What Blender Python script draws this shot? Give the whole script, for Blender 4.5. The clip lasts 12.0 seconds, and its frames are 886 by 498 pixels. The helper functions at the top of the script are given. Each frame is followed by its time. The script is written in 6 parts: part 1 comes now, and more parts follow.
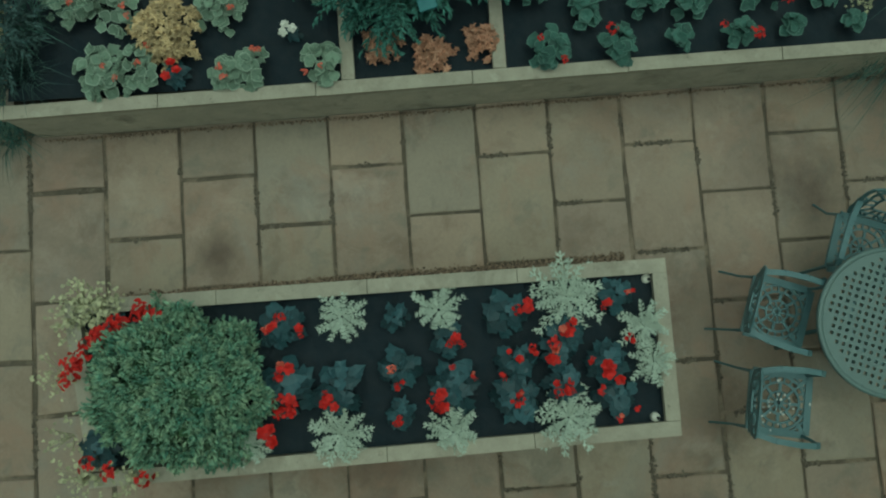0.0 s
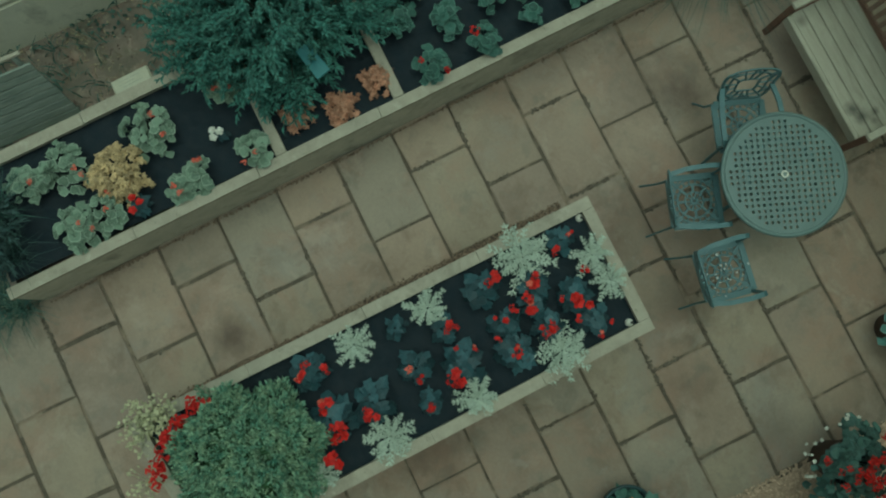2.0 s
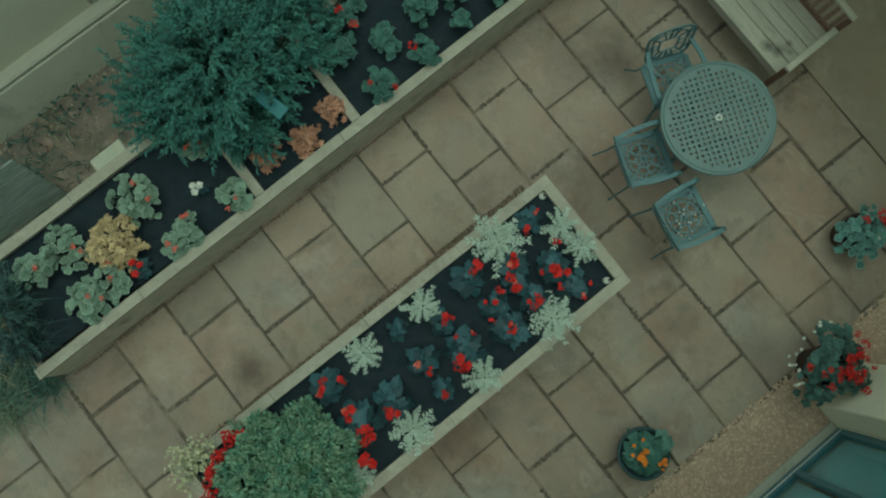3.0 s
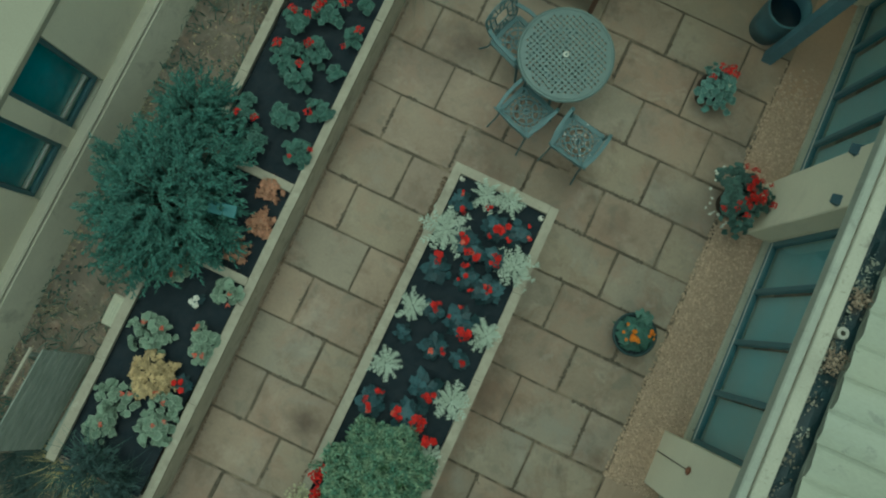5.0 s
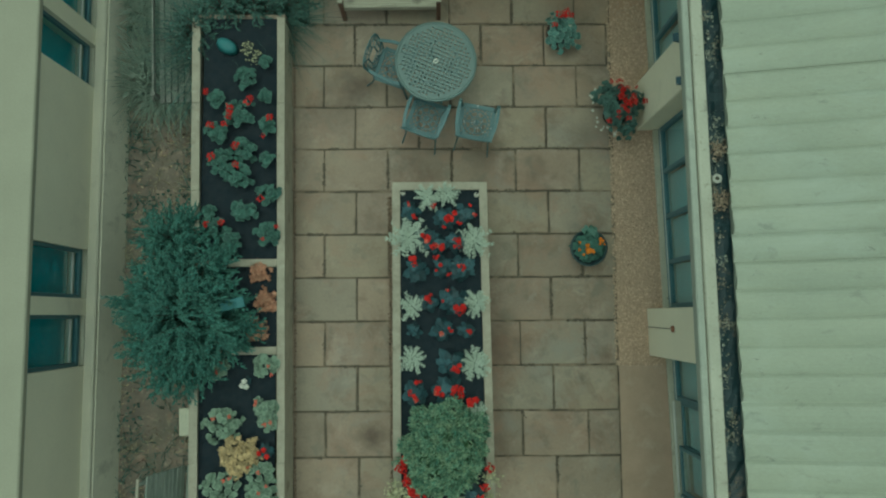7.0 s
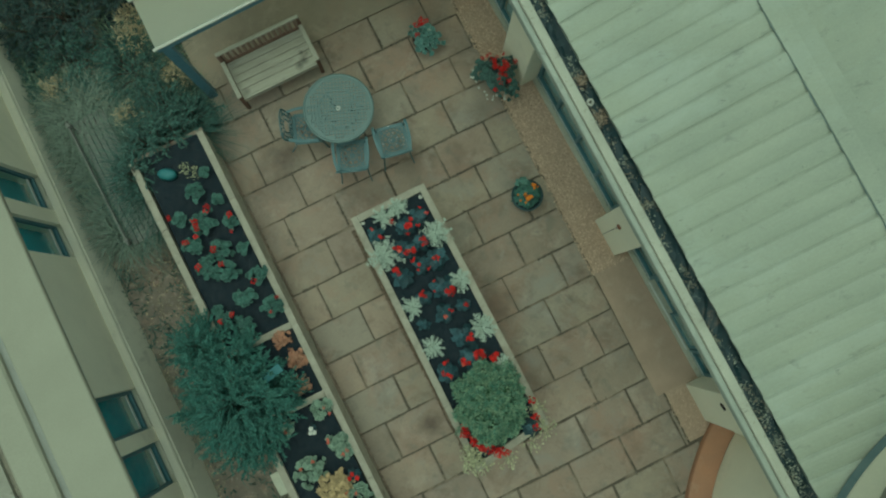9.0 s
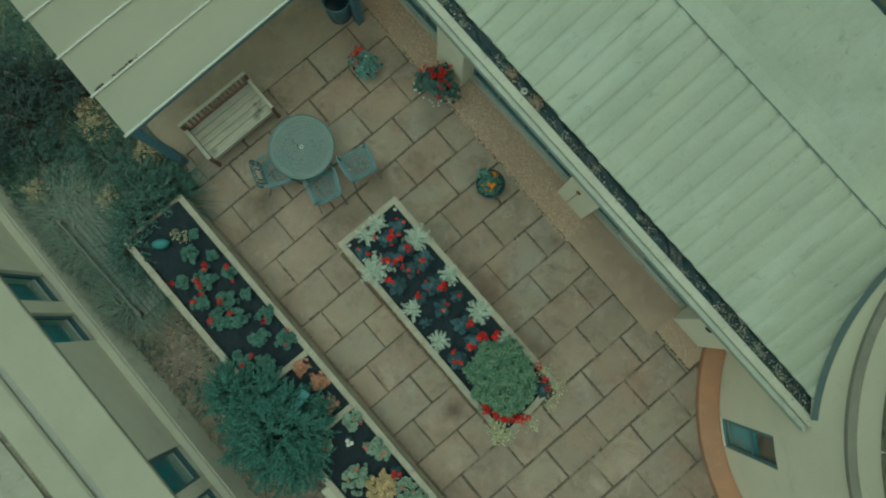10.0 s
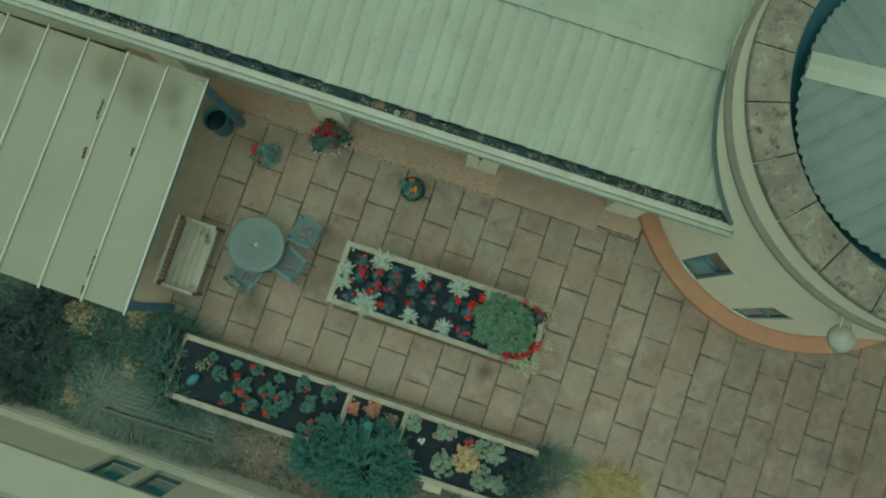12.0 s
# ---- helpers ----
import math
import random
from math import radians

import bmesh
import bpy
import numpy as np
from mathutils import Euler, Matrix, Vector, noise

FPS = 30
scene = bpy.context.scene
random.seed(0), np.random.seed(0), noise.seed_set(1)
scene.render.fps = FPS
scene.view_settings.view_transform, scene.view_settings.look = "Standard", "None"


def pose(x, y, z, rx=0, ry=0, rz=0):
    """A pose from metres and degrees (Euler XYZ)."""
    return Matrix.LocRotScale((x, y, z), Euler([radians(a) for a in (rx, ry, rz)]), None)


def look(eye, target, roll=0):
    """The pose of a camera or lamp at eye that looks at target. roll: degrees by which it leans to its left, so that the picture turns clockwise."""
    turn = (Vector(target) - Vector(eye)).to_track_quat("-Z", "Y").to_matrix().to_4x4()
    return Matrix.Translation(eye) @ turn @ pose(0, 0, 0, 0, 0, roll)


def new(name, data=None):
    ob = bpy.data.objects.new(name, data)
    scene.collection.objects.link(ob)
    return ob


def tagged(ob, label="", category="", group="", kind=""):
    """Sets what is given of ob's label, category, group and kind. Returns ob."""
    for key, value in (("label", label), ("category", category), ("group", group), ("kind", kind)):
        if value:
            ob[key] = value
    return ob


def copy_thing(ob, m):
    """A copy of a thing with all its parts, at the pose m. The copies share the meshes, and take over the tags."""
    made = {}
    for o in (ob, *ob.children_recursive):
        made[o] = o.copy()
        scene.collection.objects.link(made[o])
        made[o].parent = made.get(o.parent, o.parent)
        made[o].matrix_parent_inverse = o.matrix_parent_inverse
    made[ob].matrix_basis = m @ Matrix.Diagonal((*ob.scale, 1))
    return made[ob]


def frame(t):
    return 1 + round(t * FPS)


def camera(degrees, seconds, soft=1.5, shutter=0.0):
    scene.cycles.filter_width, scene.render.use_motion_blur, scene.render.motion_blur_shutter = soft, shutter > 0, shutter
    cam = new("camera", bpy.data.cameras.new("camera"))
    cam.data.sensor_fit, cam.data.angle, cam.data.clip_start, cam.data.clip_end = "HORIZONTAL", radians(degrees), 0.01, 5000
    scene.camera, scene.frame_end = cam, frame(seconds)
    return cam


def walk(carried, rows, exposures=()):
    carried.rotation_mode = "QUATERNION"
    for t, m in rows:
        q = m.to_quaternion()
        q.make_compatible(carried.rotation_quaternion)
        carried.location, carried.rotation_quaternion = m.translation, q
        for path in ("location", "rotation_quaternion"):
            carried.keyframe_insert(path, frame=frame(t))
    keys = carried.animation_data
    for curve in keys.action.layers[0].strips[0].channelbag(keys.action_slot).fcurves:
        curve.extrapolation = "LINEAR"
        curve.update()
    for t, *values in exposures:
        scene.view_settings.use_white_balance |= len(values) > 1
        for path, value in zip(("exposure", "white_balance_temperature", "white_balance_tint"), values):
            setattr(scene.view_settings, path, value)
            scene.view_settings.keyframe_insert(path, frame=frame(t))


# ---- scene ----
cam = camera(61.81, 12.0, 2.1)
# seconds, eye, heading; the gimbal keeps its tilt while the drone climbs and turns
TILT, LEAN = 5.13, -0.62
PATH = [
    (0, 1.225, 0.162, 5.949, 86.00),
    (0.5, 1.223, 0.184, 6.140, 80.40),
    (1, 1.230, 0.199, 6.359, 74.86),
    (1.5, 1.249, 0.210, 6.602, 69.32),
    (2, 1.267, 0.217, 6.870, 63.82),
    (2.5, 1.295, 0.225, 7.119, 58.19),
    (3, 1.318, 0.223, 7.373, 51.88),
    (3.2, 1.325, 0.222, 7.485, 49.39),
    (4.8, 1.432, 0.203, 8.469, 28.21),
    (5, 1.437, 0.196, 8.621, 25.54),
    (5.5, 1.452, 0.174, 9.020, 18.71),
    (6, 1.468, 0.146, 9.396, 11.87),
    (6.5, 1.477, 0.115, 9.782, 5.38),
    (7, 1.475, 0.077, 10.173, -0.38),
    (7.2, 1.470, 0.061, 10.340, -2.75),
    (8.8, 1.423, -0.062, 11.572, -23.65),
    (9, 1.424, -0.064, 11.733, -26.45),
    (9.5, 1.405, -0.087, 12.186, -32.69),
    (10, 1.400, -0.117, 12.670, -40.21),
    (10.5, 1.403, -0.148, 13.180, -48.22),
    (11, 1.393, -0.183, 13.696, -56.81),
    (11.5, 1.383, -0.214, 14.217, -63.37),
    (12, 1.343, -0.253, 14.743, -71.01),
]
walk(cam, [(t, pose(x, y, z, 0, 0, turn) @ pose(0, 0, 0, 0, LEAN, 0) @ pose(0, 0, 0, TILT)) for t, x, y, z, turn in PATH],
     [(0.0, -0.71, 6000, -27), (3.0, -0.62, 6000, -27), (6.0, -0.50, 6050, -26), (12.0, -0.50, 6130, -29)])

# ---- world ----
world = bpy.data.worlds.new("overcast")
scene.world = world
world.use_nodes = True
wn = world.node_tree.nodes
sky = wn.new("ShaderNodeTexSky")
sky.sky_type, sky.sun_disc = "NISHITA", False
sky.sun_elevation, sky.sun_rotation = radians(83), radians(-55)
sky.air_density, sky.dust_density, sky.ozone_density = 1.0, 4.0, 1.0
wn["Background"].inputs["Strength"].default_value = 0.15
veil = wn.new("ShaderNodeHueSaturation")
veil.inputs["Saturation"].default_value = 0.3
world.node_tree.links.new(sky.outputs[0], veil.inputs["Color"])
world.node_tree.links.new(veil.outputs[0], wn["Background"].inputs["Color"])
sun = new("sun", bpy.data.lights.new("sun", "SUN"))
sun.data.energy, sun.data.angle, sun.data.color = 0.8, radians(75), (1.0, 0.96, 0.9)
sun.matrix_world = look((0, 0, 20), (0.42, -0.3, 15.0))


# ---- materials ----
def noise_tex(nt, pos, scale, detail=5.0, rough=0.6, distort=0.0):
    n = nt.nodes.new("ShaderNodeTexNoise")
    n.inputs["Scale"].default_value, n.inputs["Detail"].default_value = scale, detail
    n.inputs["Roughness"].default_value, n.inputs["Distortion"].default_value = rough, distort
    nt.links.new(pos, n.inputs["Vector"])
    return n.outputs["Fac"]


def ramp(nt, fac, a, b):
    r = nt.nodes.new("ShaderNodeMapRange")
    r.inputs["From Min"].default_value, r.inputs["From Max"].default_value = a, b
    nt.links.new(fac, r.inputs["Value"])
    return r.outputs[0]


def blend(nt, fac, a, b, mode="MIX"):
    m = nt.nodes.new("ShaderNodeMix")
    m.data_type, m.blend_type = "RGBA", mode
    for sock, v in ((m.inputs[0], fac), (m.inputs[6], a), (m.inputs[7], b)):
        if isinstance(v, (int, float)):
            sock.default_value = v
        elif isinstance(v, tuple):
            sock.default_value = (*v[:3], 1)
        else:
            nt.links.new(v, sock)
    return m.outputs[2]


def surface(name, c1, c2, scale=8.0, rough=0.8, metal=0.0, bump=0.15, fine=60.0, pieces=0.0, tones=None,
            stains=(), stretch=(1, 1, 1), island=0.0, local=False, transmit=0.0, subsurface=0.0, spec=0.4):
    """A procedural material: two tones of broad noise, fine grain, stains of their own shape, tone from piece to piece."""
    m = bpy.data.materials.new(name)
    m.use_nodes = True
    nt = m.node_tree
    bs = nt.nodes["Principled BSDF"]
    if local:
        pos = nt.nodes.new("ShaderNodeTexCoord").outputs["Object"]
    else:
        pos = nt.nodes.new("ShaderNodeNewGeometry").outputs["Position"]
    if pieces or tones or island:
        info = nt.nodes.new("ShaderNodeObjectInfo")
        rnd = info.outputs["Random"]
        if island:
            rnd = nt.nodes.new("ShaderNodeNewGeometry").outputs["Random Per Island"]
    if stretch != (1, 1, 1):
        mp = nt.nodes.new("ShaderNodeMapping")
        mp.inputs["Scale"].default_value = stretch
        nt.links.new(pos, mp.inputs["Vector"])
        pos = mp.outputs[0]
    broad = noise_tex(nt, pos, scale, 6.0, 0.62)
    grain = noise_tex(nt, pos, fine, 4.0, 0.7)
    col = blend(nt, ramp(nt, broad, 0.32, 0.68), c1, c2)
    if tones:
        t2 = ramp(nt, rnd, 0.0, 1.0)
        r = nt.nodes.new("ShaderNodeValToRGB")
        r.color_ramp.interpolation = "CONSTANT"
        while len(r.color_ramp.elements) < len(tones):
            r.color_ramp.elements.new(0.5)
        for i, (e, c) in enumerate(zip(r.color_ramp.elements, tones)):
            e.position, e.color = i / len(tones), (*c, 1)
        nt.links.new(t2, r.inputs[0])
        col = blend(nt, 0.45, col, r.outputs[0])
    if pieces or island:
        v = ramp(nt, rnd, 0, 1)
        mul = nt.nodes.new("ShaderNodeMapRange")
        amount = pieces or island
        mul.inputs["To Min"].default_value, mul.inputs["To Max"].default_value = 1 - amount, 1 + amount
        nt.links.new(v, mul.inputs["Value"])
        hsv = nt.nodes.new("ShaderNodeHueSaturation")
        nt.links.new(mul.outputs[0], hsv.inputs["Value"])
        nt.links.new(col, hsv.inputs["Color"])
        col = hsv.outputs[0]
    col = blend(nt, ramp(nt, grain, 0.3, 0.75), blend(nt, 1.0, col, (0.87, 0.87, 0.87), "MULTIPLY"), col)
    for s_col, s_scale, lo, hi, amount in stains:
        fac = ramp(nt, noise_tex(nt, pos, s_scale, 7.0, 0.68, 0.4), lo, hi)
        k = nt.nodes.new("ShaderNodeMath")
        k.operation = "MULTIPLY"
        k.inputs[1].default_value = amount
        nt.links.new(fac, k.inputs[0])
        col = blend(nt, k.outputs[0], col, s_col)
    nt.links.new(col, bs.inputs["Base Color"])
    bs.inputs["Roughness"].default_value, bs.inputs["Metallic"].default_value = rough, metal
    bs.inputs["Specular IOR Level"].default_value = spec
    if transmit:
        bs.inputs["Transmission Weight"].default_value = transmit
    if subsurface:
        bs.inputs["Subsurface Weight"].default_value = subsurface
        bs.inputs["Subsurface Radius"].default_value = (0.01, 0.012, 0.004)
    if bump:
        b = nt.nodes.new("ShaderNodeBump")
        b.inputs["Strength"].default_value, b.inputs["Distance"].default_value = bump, 0.01
        add = nt.nodes.new("ShaderNodeMath")
        nt.links.new(broad, add.inputs[0])
        nt.links.new(grain, add.inputs[1])
        nt.links.new(add.outputs[0], b.inputs["Height"])
        nt.links.new(b.outputs[0], bs.inputs["Normal"])
    return m


def clear_glass(name, tint):
    m = bpy.data.materials.new(name)
    m.use_nodes = True
    bs = m.node_tree.nodes["Principled BSDF"]
    bs.inputs["Base Color"].default_value = (*tint, 1)
    bs.inputs["Roughness"].default_value, bs.inputs["Transmission Weight"].default_value = 0.03, 1.0
    bs.inputs["IOR"].default_value = 1.45
    return m


M = {}
M["slab"] = surface("sandstone_slab", (0.333, 0.262, 0.194), (0.237, 0.188, 0.146), 2.4, 0.85, bump=0.2, fine=30, pieces=0.10,
                    tones=[(0.323, 0.264, 0.196), (0.283, 0.239, 0.183), (0.343, 0.295, 0.213), (0.300, 0.232, 0.174), (0.282, 0.262, 0.207), (0.260, 0.210, 0.165), (0.312, 0.241, 0.178)],
                    stains=[((0.301, 0.199, 0.142), 1.2, 0.50, 0.64, 0.65), ((0.262, 0.247, 0.210), 0.9, 0.53, 0.66, 0.6), ((0.092, 0.063, 0.050), 0.75, 0.62, 0.74, 0.8), ((0.183, 0.131, 0.094), 2.3, 0.52, 0.66, 0.6), ((0.404, 0.339, 0.267), 1.5, 0.54, 0.68, 0.6), ((0.180, 0.166, 0.132), 3.4, 0.54, 0.66, 0.55), ((0.367, 0.348, 0.303), 4.5, 0.62, 0.76, 0.4), ((0.126, 0.097, 0.078), 11.0, 0.66, 0.74, 0.4)])


def blotches(mat, spots, dark, pale, z=0.0, grain=5.0):
    """Stains and tone patches with ragged outlines at places of their own."""
    nt = mat.node_tree
    bs = nt.nodes["Principled BSDF"]
    col = bs.inputs["Base Color"].links[0].from_socket
    pos = nt.nodes.new("ShaderNodeNewGeometry").outputs["Position"]
    warp = noise_tex(nt, pos, grain, 6.0, 0.7)
    for sx, sy, sr, amount in spots:
        off = nt.nodes.new("ShaderNodeVectorMath")
        off.operation = "DISTANCE"
        nt.links.new(pos, off.inputs[0])
        off.inputs[1].default_value = (sx, sy, z)
        wob = nt.nodes.new("ShaderNodeMath")
        wob.operation = "MULTIPLY_ADD"
        nt.links.new(warp, wob.inputs[0])
        wob.inputs[1].default_value = sr * 1.3
        nt.links.new(off.outputs["Value"], wob.inputs[2])
        fac = nt.nodes.new("ShaderNodeMapRange")
        fac.inputs["From Min"].default_value, fac.inputs["From Max"].default_value = sr * 1.75, sr * 0.75
        fac.inputs["To Max"].default_value = abs(amount)
        nt.links.new(wob.outputs[0], fac.inputs["Value"])
        col = blend(nt, fac.outputs[0], col, dark if amount > 0 else pale)
    nt.links.new(col, bs.inputs["Base Color"])


# slab stains, a dark patch behind the west chair, wide darker southern paving
blotches(M["slab"], ((0.62, -1.55, 0.24, 0.75), (0.45, 3.28, 0.30, 0.7), (2.34, -0.30, 0.42, 0.45), (2.95, 2.05, 0.5, 0.4), (1.15, 2.15, 0.55, 0.35), (0.15, 3.05, 0.45, 0.4),
                           (-0.15, 1.2, 0.4, -0.2), (0.2, 2.3, 0.35, -0.2), (2.2, 2.25, 0.4, 0.3), (3.6, 2.55, 0.3, 0.4), (3.45, 4.45, 0.55, 0.4), (3.75, 3.6, 0.45, 0.35), (1.3, -8.9, 0.35, 0.5), (1.2, -7.3, 0.3, 0.45), (1.6, -8.9, 3.0, 0.5), (0.3, -6.2, 1.5, 0.28), (2.8, -6.3, 2.4, 0.26), (1.15, -8.35, 0.28, 0.4), (0.7, -4.75, 0.35, 0.3), (3.3, -4.9, 0.4, 0.25), (0.1, -3.1, 1.0, 0.2), (0.55, -2.6, 0.5, 0.2), (3.0, -1.6, 0.5, 0.2)), (0.085, 0.06, 0.045), (0.40, 0.35, 0.26))
M["mortar"] = surface("dark_sandy_joint", (0.085, 0.072, 0.055), (0.14, 0.115, 0.082), 6, 0.95, bump=0.4, fine=140,
                      stains=[((0.26, 0.205, 0.15), 1.7, 0.49, 0.60, 0.85), ((0.05, 0.042, 0.032), 3.0, 0.55, 0.68, 0.8), ((0.22, 0.175, 0.125), 14.0, 0.56, 0.66, 0.5)])
M["gravel_bed"] = surface("gravel_bed", (0.40, 0.295, 0.215), (0.50, 0.375, 0.27), 30, 0.95, bump=0.5, fine=150)
M["pebble"] = surface("pebbles", (0.565, 0.425, 0.31), (0.47, 0.35, 0.25), 30, 0.8, island=0.25, bump=0.0)
M["grit"] = surface("mixed_grit", (0.26, 0.19, 0.135), (0.12, 0.09, 0.065), 40, 0.9, island=0.6, bump=0.0)
M["jointmoss"] = surface("dark_joint_moss", (0.105, 0.088, 0.066), (0.145, 0.122, 0.092), 12, 0.95, island=0.35, bump=0.2)
blotches(M["gravel_bed"], ((4.25, 5.3, 0.8, 0.75), (4.15, 4.5, 0.4, 0.6), (4.2, 6.4, 0.8, 0.7)), (0.47, 0.305, 0.20), (0.5, 0.4, 0.3), 0.0, 3.0)
blotches(M["slab"], ((3.85, 4.7, 0.46, 0.8), (4.0, 4.2, 0.3, 0.6), (3.75, 5.3, 0.5, 0.7), (3.1, 4.7, 0.5, 0.3), (3.3, 3.2, 0.5, 0.3), (2.6, 5.3, 0.6, 0.3)), (0.42, 0.30, 0.205), (0.4, 0.35, 0.28), 0.0, 3.0)
M["apron"] = surface("brown_concrete", (0.43, 0.315, 0.23), (0.345, 0.255, 0.185), 2.2, 0.85, bump=0.15, fine=80,
                     stains=[((0.47, 0.38, 0.29), 2.2, 0.55, 0.70, 0.6), ((0.16, 0.125, 0.095), 1.3, 0.6, 0.75, 0.5)])
M["muddy"] = surface("mud_stained_concrete", (0.335, 0.275, 0.205), (0.27, 0.222, 0.168), 1.6, 0.85, bump=0.2, fine=60,
                     stains=[((0.40, 0.33, 0.25), 2.2, 0.54, 0.68, 0.6), ((0.15, 0.118, 0.088), 1.1, 0.54, 0.70, 0.6), ((0.36, 0.24, 0.165), 0.9, 0.52, 0.68, 0.5)])
M["dirt"] = surface("scrubby_dirt", (0.250, 0.205, 0.165), (0.150, 0.130, 0.104), 3.2, 0.95, bump=0.6, fine=40,
                    stains=[((0.38, 0.325, 0.26), 8.0, 0.54, 0.66, 0.65), ((0.30, 0.185, 0.135), 4.0, 0.54, 0.68, 0.6), ((0.09, 0.11, 0.065), 1.6, 0.52, 0.68, 0.6), ((0.07, 0.06, 0.045), 14.0, 0.60, 0.70, 0.6)])
M["grassland"] = surface("rough_grass", (0.05, 0.07, 0.03), (0.09, 0.09, 0.045), 0.6, 0.95, bump=0.5, fine=12)
M["soil"] = surface("black_soil", (0.011, 0.021, 0.029), (0.020, 0.028, 0.034), 9, 0.95, bump=0.8, fine=90,
                    stains=[((0.06, 0.05, 0.04), 60, 0.68, 0.74, 0.7)])
M["rim"] = surface("pale_weathered_stone", (0.40, 0.37, 0.285), (0.315, 0.29, 0.225), 5, 0.85, bump=0.3, fine=50,
                   stains=[((0.18, 0.16, 0.12), 3.5, 0.55, 0.70, 0.65), ((0.52, 0.49, 0.39), 8, 0.58, 0.72, 0.5), ((0.10, 0.09, 0.068), 20, 0.63, 0.70, 0.6)])
M["palebase"] = surface("weathered_grey_render", (0.70, 0.68, 0.535), (0.62, 0.60, 0.475), 2.5, 0.9, bump=0.2, fine=60,
                     stains=[((0.20, 0.19, 0.15), 3.0, 0.58, 0.75, 0.5)])
M["ledge"] = surface("weathered_sill_ledge", (0.60, 0.575, 0.45), (0.53, 0.51, 0.40), 2.0, 0.85, bump=0.15, fine=60, stains=[((0.33, 0.31, 0.24), 4.0, 0.60, 0.74, 0.5)])
M["footing"] = surface("grey_concrete_strip", (0.34, 0.345, 0.30), (0.29, 0.295, 0.255), 2.5, 0.9, bump=0.2, fine=60,
                     stains=[((0.15, 0.15, 0.125), 3.0, 0.58, 0.75, 0.5)])
M["block"] = surface("grey_block_wall", (0.52, 0.49, 0.385), (0.42, 0.395, 0.315), 6, 0.9, bump=0.35, fine=60,
                     stains=[((0.09, 0.085, 0.065), 4.0, 0.55, 0.75, 0.6), ((0.12, 0.115, 0.09), 1.3, 0.54, 0.68, 0.45), ((0.62, 0.58, 0.46), 9.0, 0.60, 0.70, 0.5)])
M["render"] = surface("cream_render", (0.85, 0.80, 0.61), (0.79, 0.745, 0.57), 1.3, 0.8, bump=0.1, fine=70,
                      stains=[((0.40, 0.38, 0.29), 0.9, 0.58, 0.8, 0.5), ((0.28, 0.27, 0.2), 5.0, 0.7, 0.8, 0.4)])
M["westroof"] = surface("dusty_flat_roof", (0.365, 0.358, 0.268), (0.325, 0.318, 0.238), 0.9, 0.85, bump=0.1, fine=50,
                        stains=[((0.36, 0.34, 0.26), 2.5, 0.6, 0.8, 0.45)])
M["whiteroof"] = surface("painted_roof_sheet", (0.365, 0.392, 0.297), (0.320, 0.350, 0.270), 1.4, 0.6, bump=0.05, fine=40, pieces=0.02,
                         stains=[((0.30, 0.31, 0.26), 3.8, 0.66, 0.80, 0.55), ((0.45, 0.50, 0.43), 1.2, 0.5, 0.8, 0.5), ((0.17, 0.19, 0.155), 5.5, 0.59, 0.70, 0.5), ((0.11, 0.125, 0.105), 11, 0.645, 0.70, 0.6), ((0.40, 0.42, 0.31), 0.8, 0.5, 0.75, 0.4)], stretch=(0.6, 1.2, 1))
M["fascia"] = surface("grey_green_fascia", (0.37, 0.395, 0.325), (0.32, 0.345, 0.285), 2.5, 0.7, bump=0.15, fine=50,
                   stains=[((0.20, 0.21, 0.17), 6, 0.58, 0.70, 0.6), ((0.52, 0.53, 0.43), 2, 0.55, 0.75, 0.5)])
M["lip"] = surface("lichened_gutter_lip", (0.47, 0.47, 0.37), (0.40, 0.40, 0.315), 3, 0.8, bump=0.2, fine=50,
                   stains=[((0.16, 0.15, 0.11), 15, 0.58, 0.68, 0.6), ((0.12, 0.12, 0.095), 5.0, 0.60, 0.68, 0.6), ((0.3, 0.29, 0.22), 3, 0.55, 0.75, 0.5)])
M["gutter"] = surface("wet_black_gutter", (0.006, 0.021, 0.024), (0.012, 0.038, 0.044), 8, 0.5, bump=0.5, fine=40,
                      stains=[((0.26, 0.27, 0.21), 6.0, 0.60, 0.68, 0.85), ((0.15, 0.11, 0.08), 3.0, 0.60, 0.70, 0.8)])
M["crust"] = surface("pale_lichen_crust", (0.33, 0.345, 0.27), (0.23, 0.24, 0.19), 30, 0.9, island=0.4, bump=0.2)
M["clot"] = surface("buff_dead_leaf", (0.34, 0.27, 0.19), (0.24, 0.185, 0.13), 30, 0.9, island=0.35, bump=0.2)
M["stoneroof"] = surface("lichened_stone_roof", (0.36, 0.35, 0.275), (0.28, 0.27, 0.21), 2.5, 0.9, bump=0.5, fine=40, stains=[((0.08, 0.075, 0.06), 3.5, 0.56, 0.64, 0.75), ((0.45, 0.44, 0.36), 5, 0.56, 0.68, 0.5)])
M["course"] = surface("grey_moulded_stone", (0.27, 0.26, 0.205), (0.22, 0.21, 0.165), 2.2, 0.9, bump=0.2, fine=40, stains=[((0.14, 0.135, 0.105), 2.5, 0.55, 0.72, 0.5)])
M["flood"] = surface("dark_blue_enamel", (0.02, 0.085, 0.115), (0.015, 0.065, 0.09), 8, 0.4, bump=0.03)
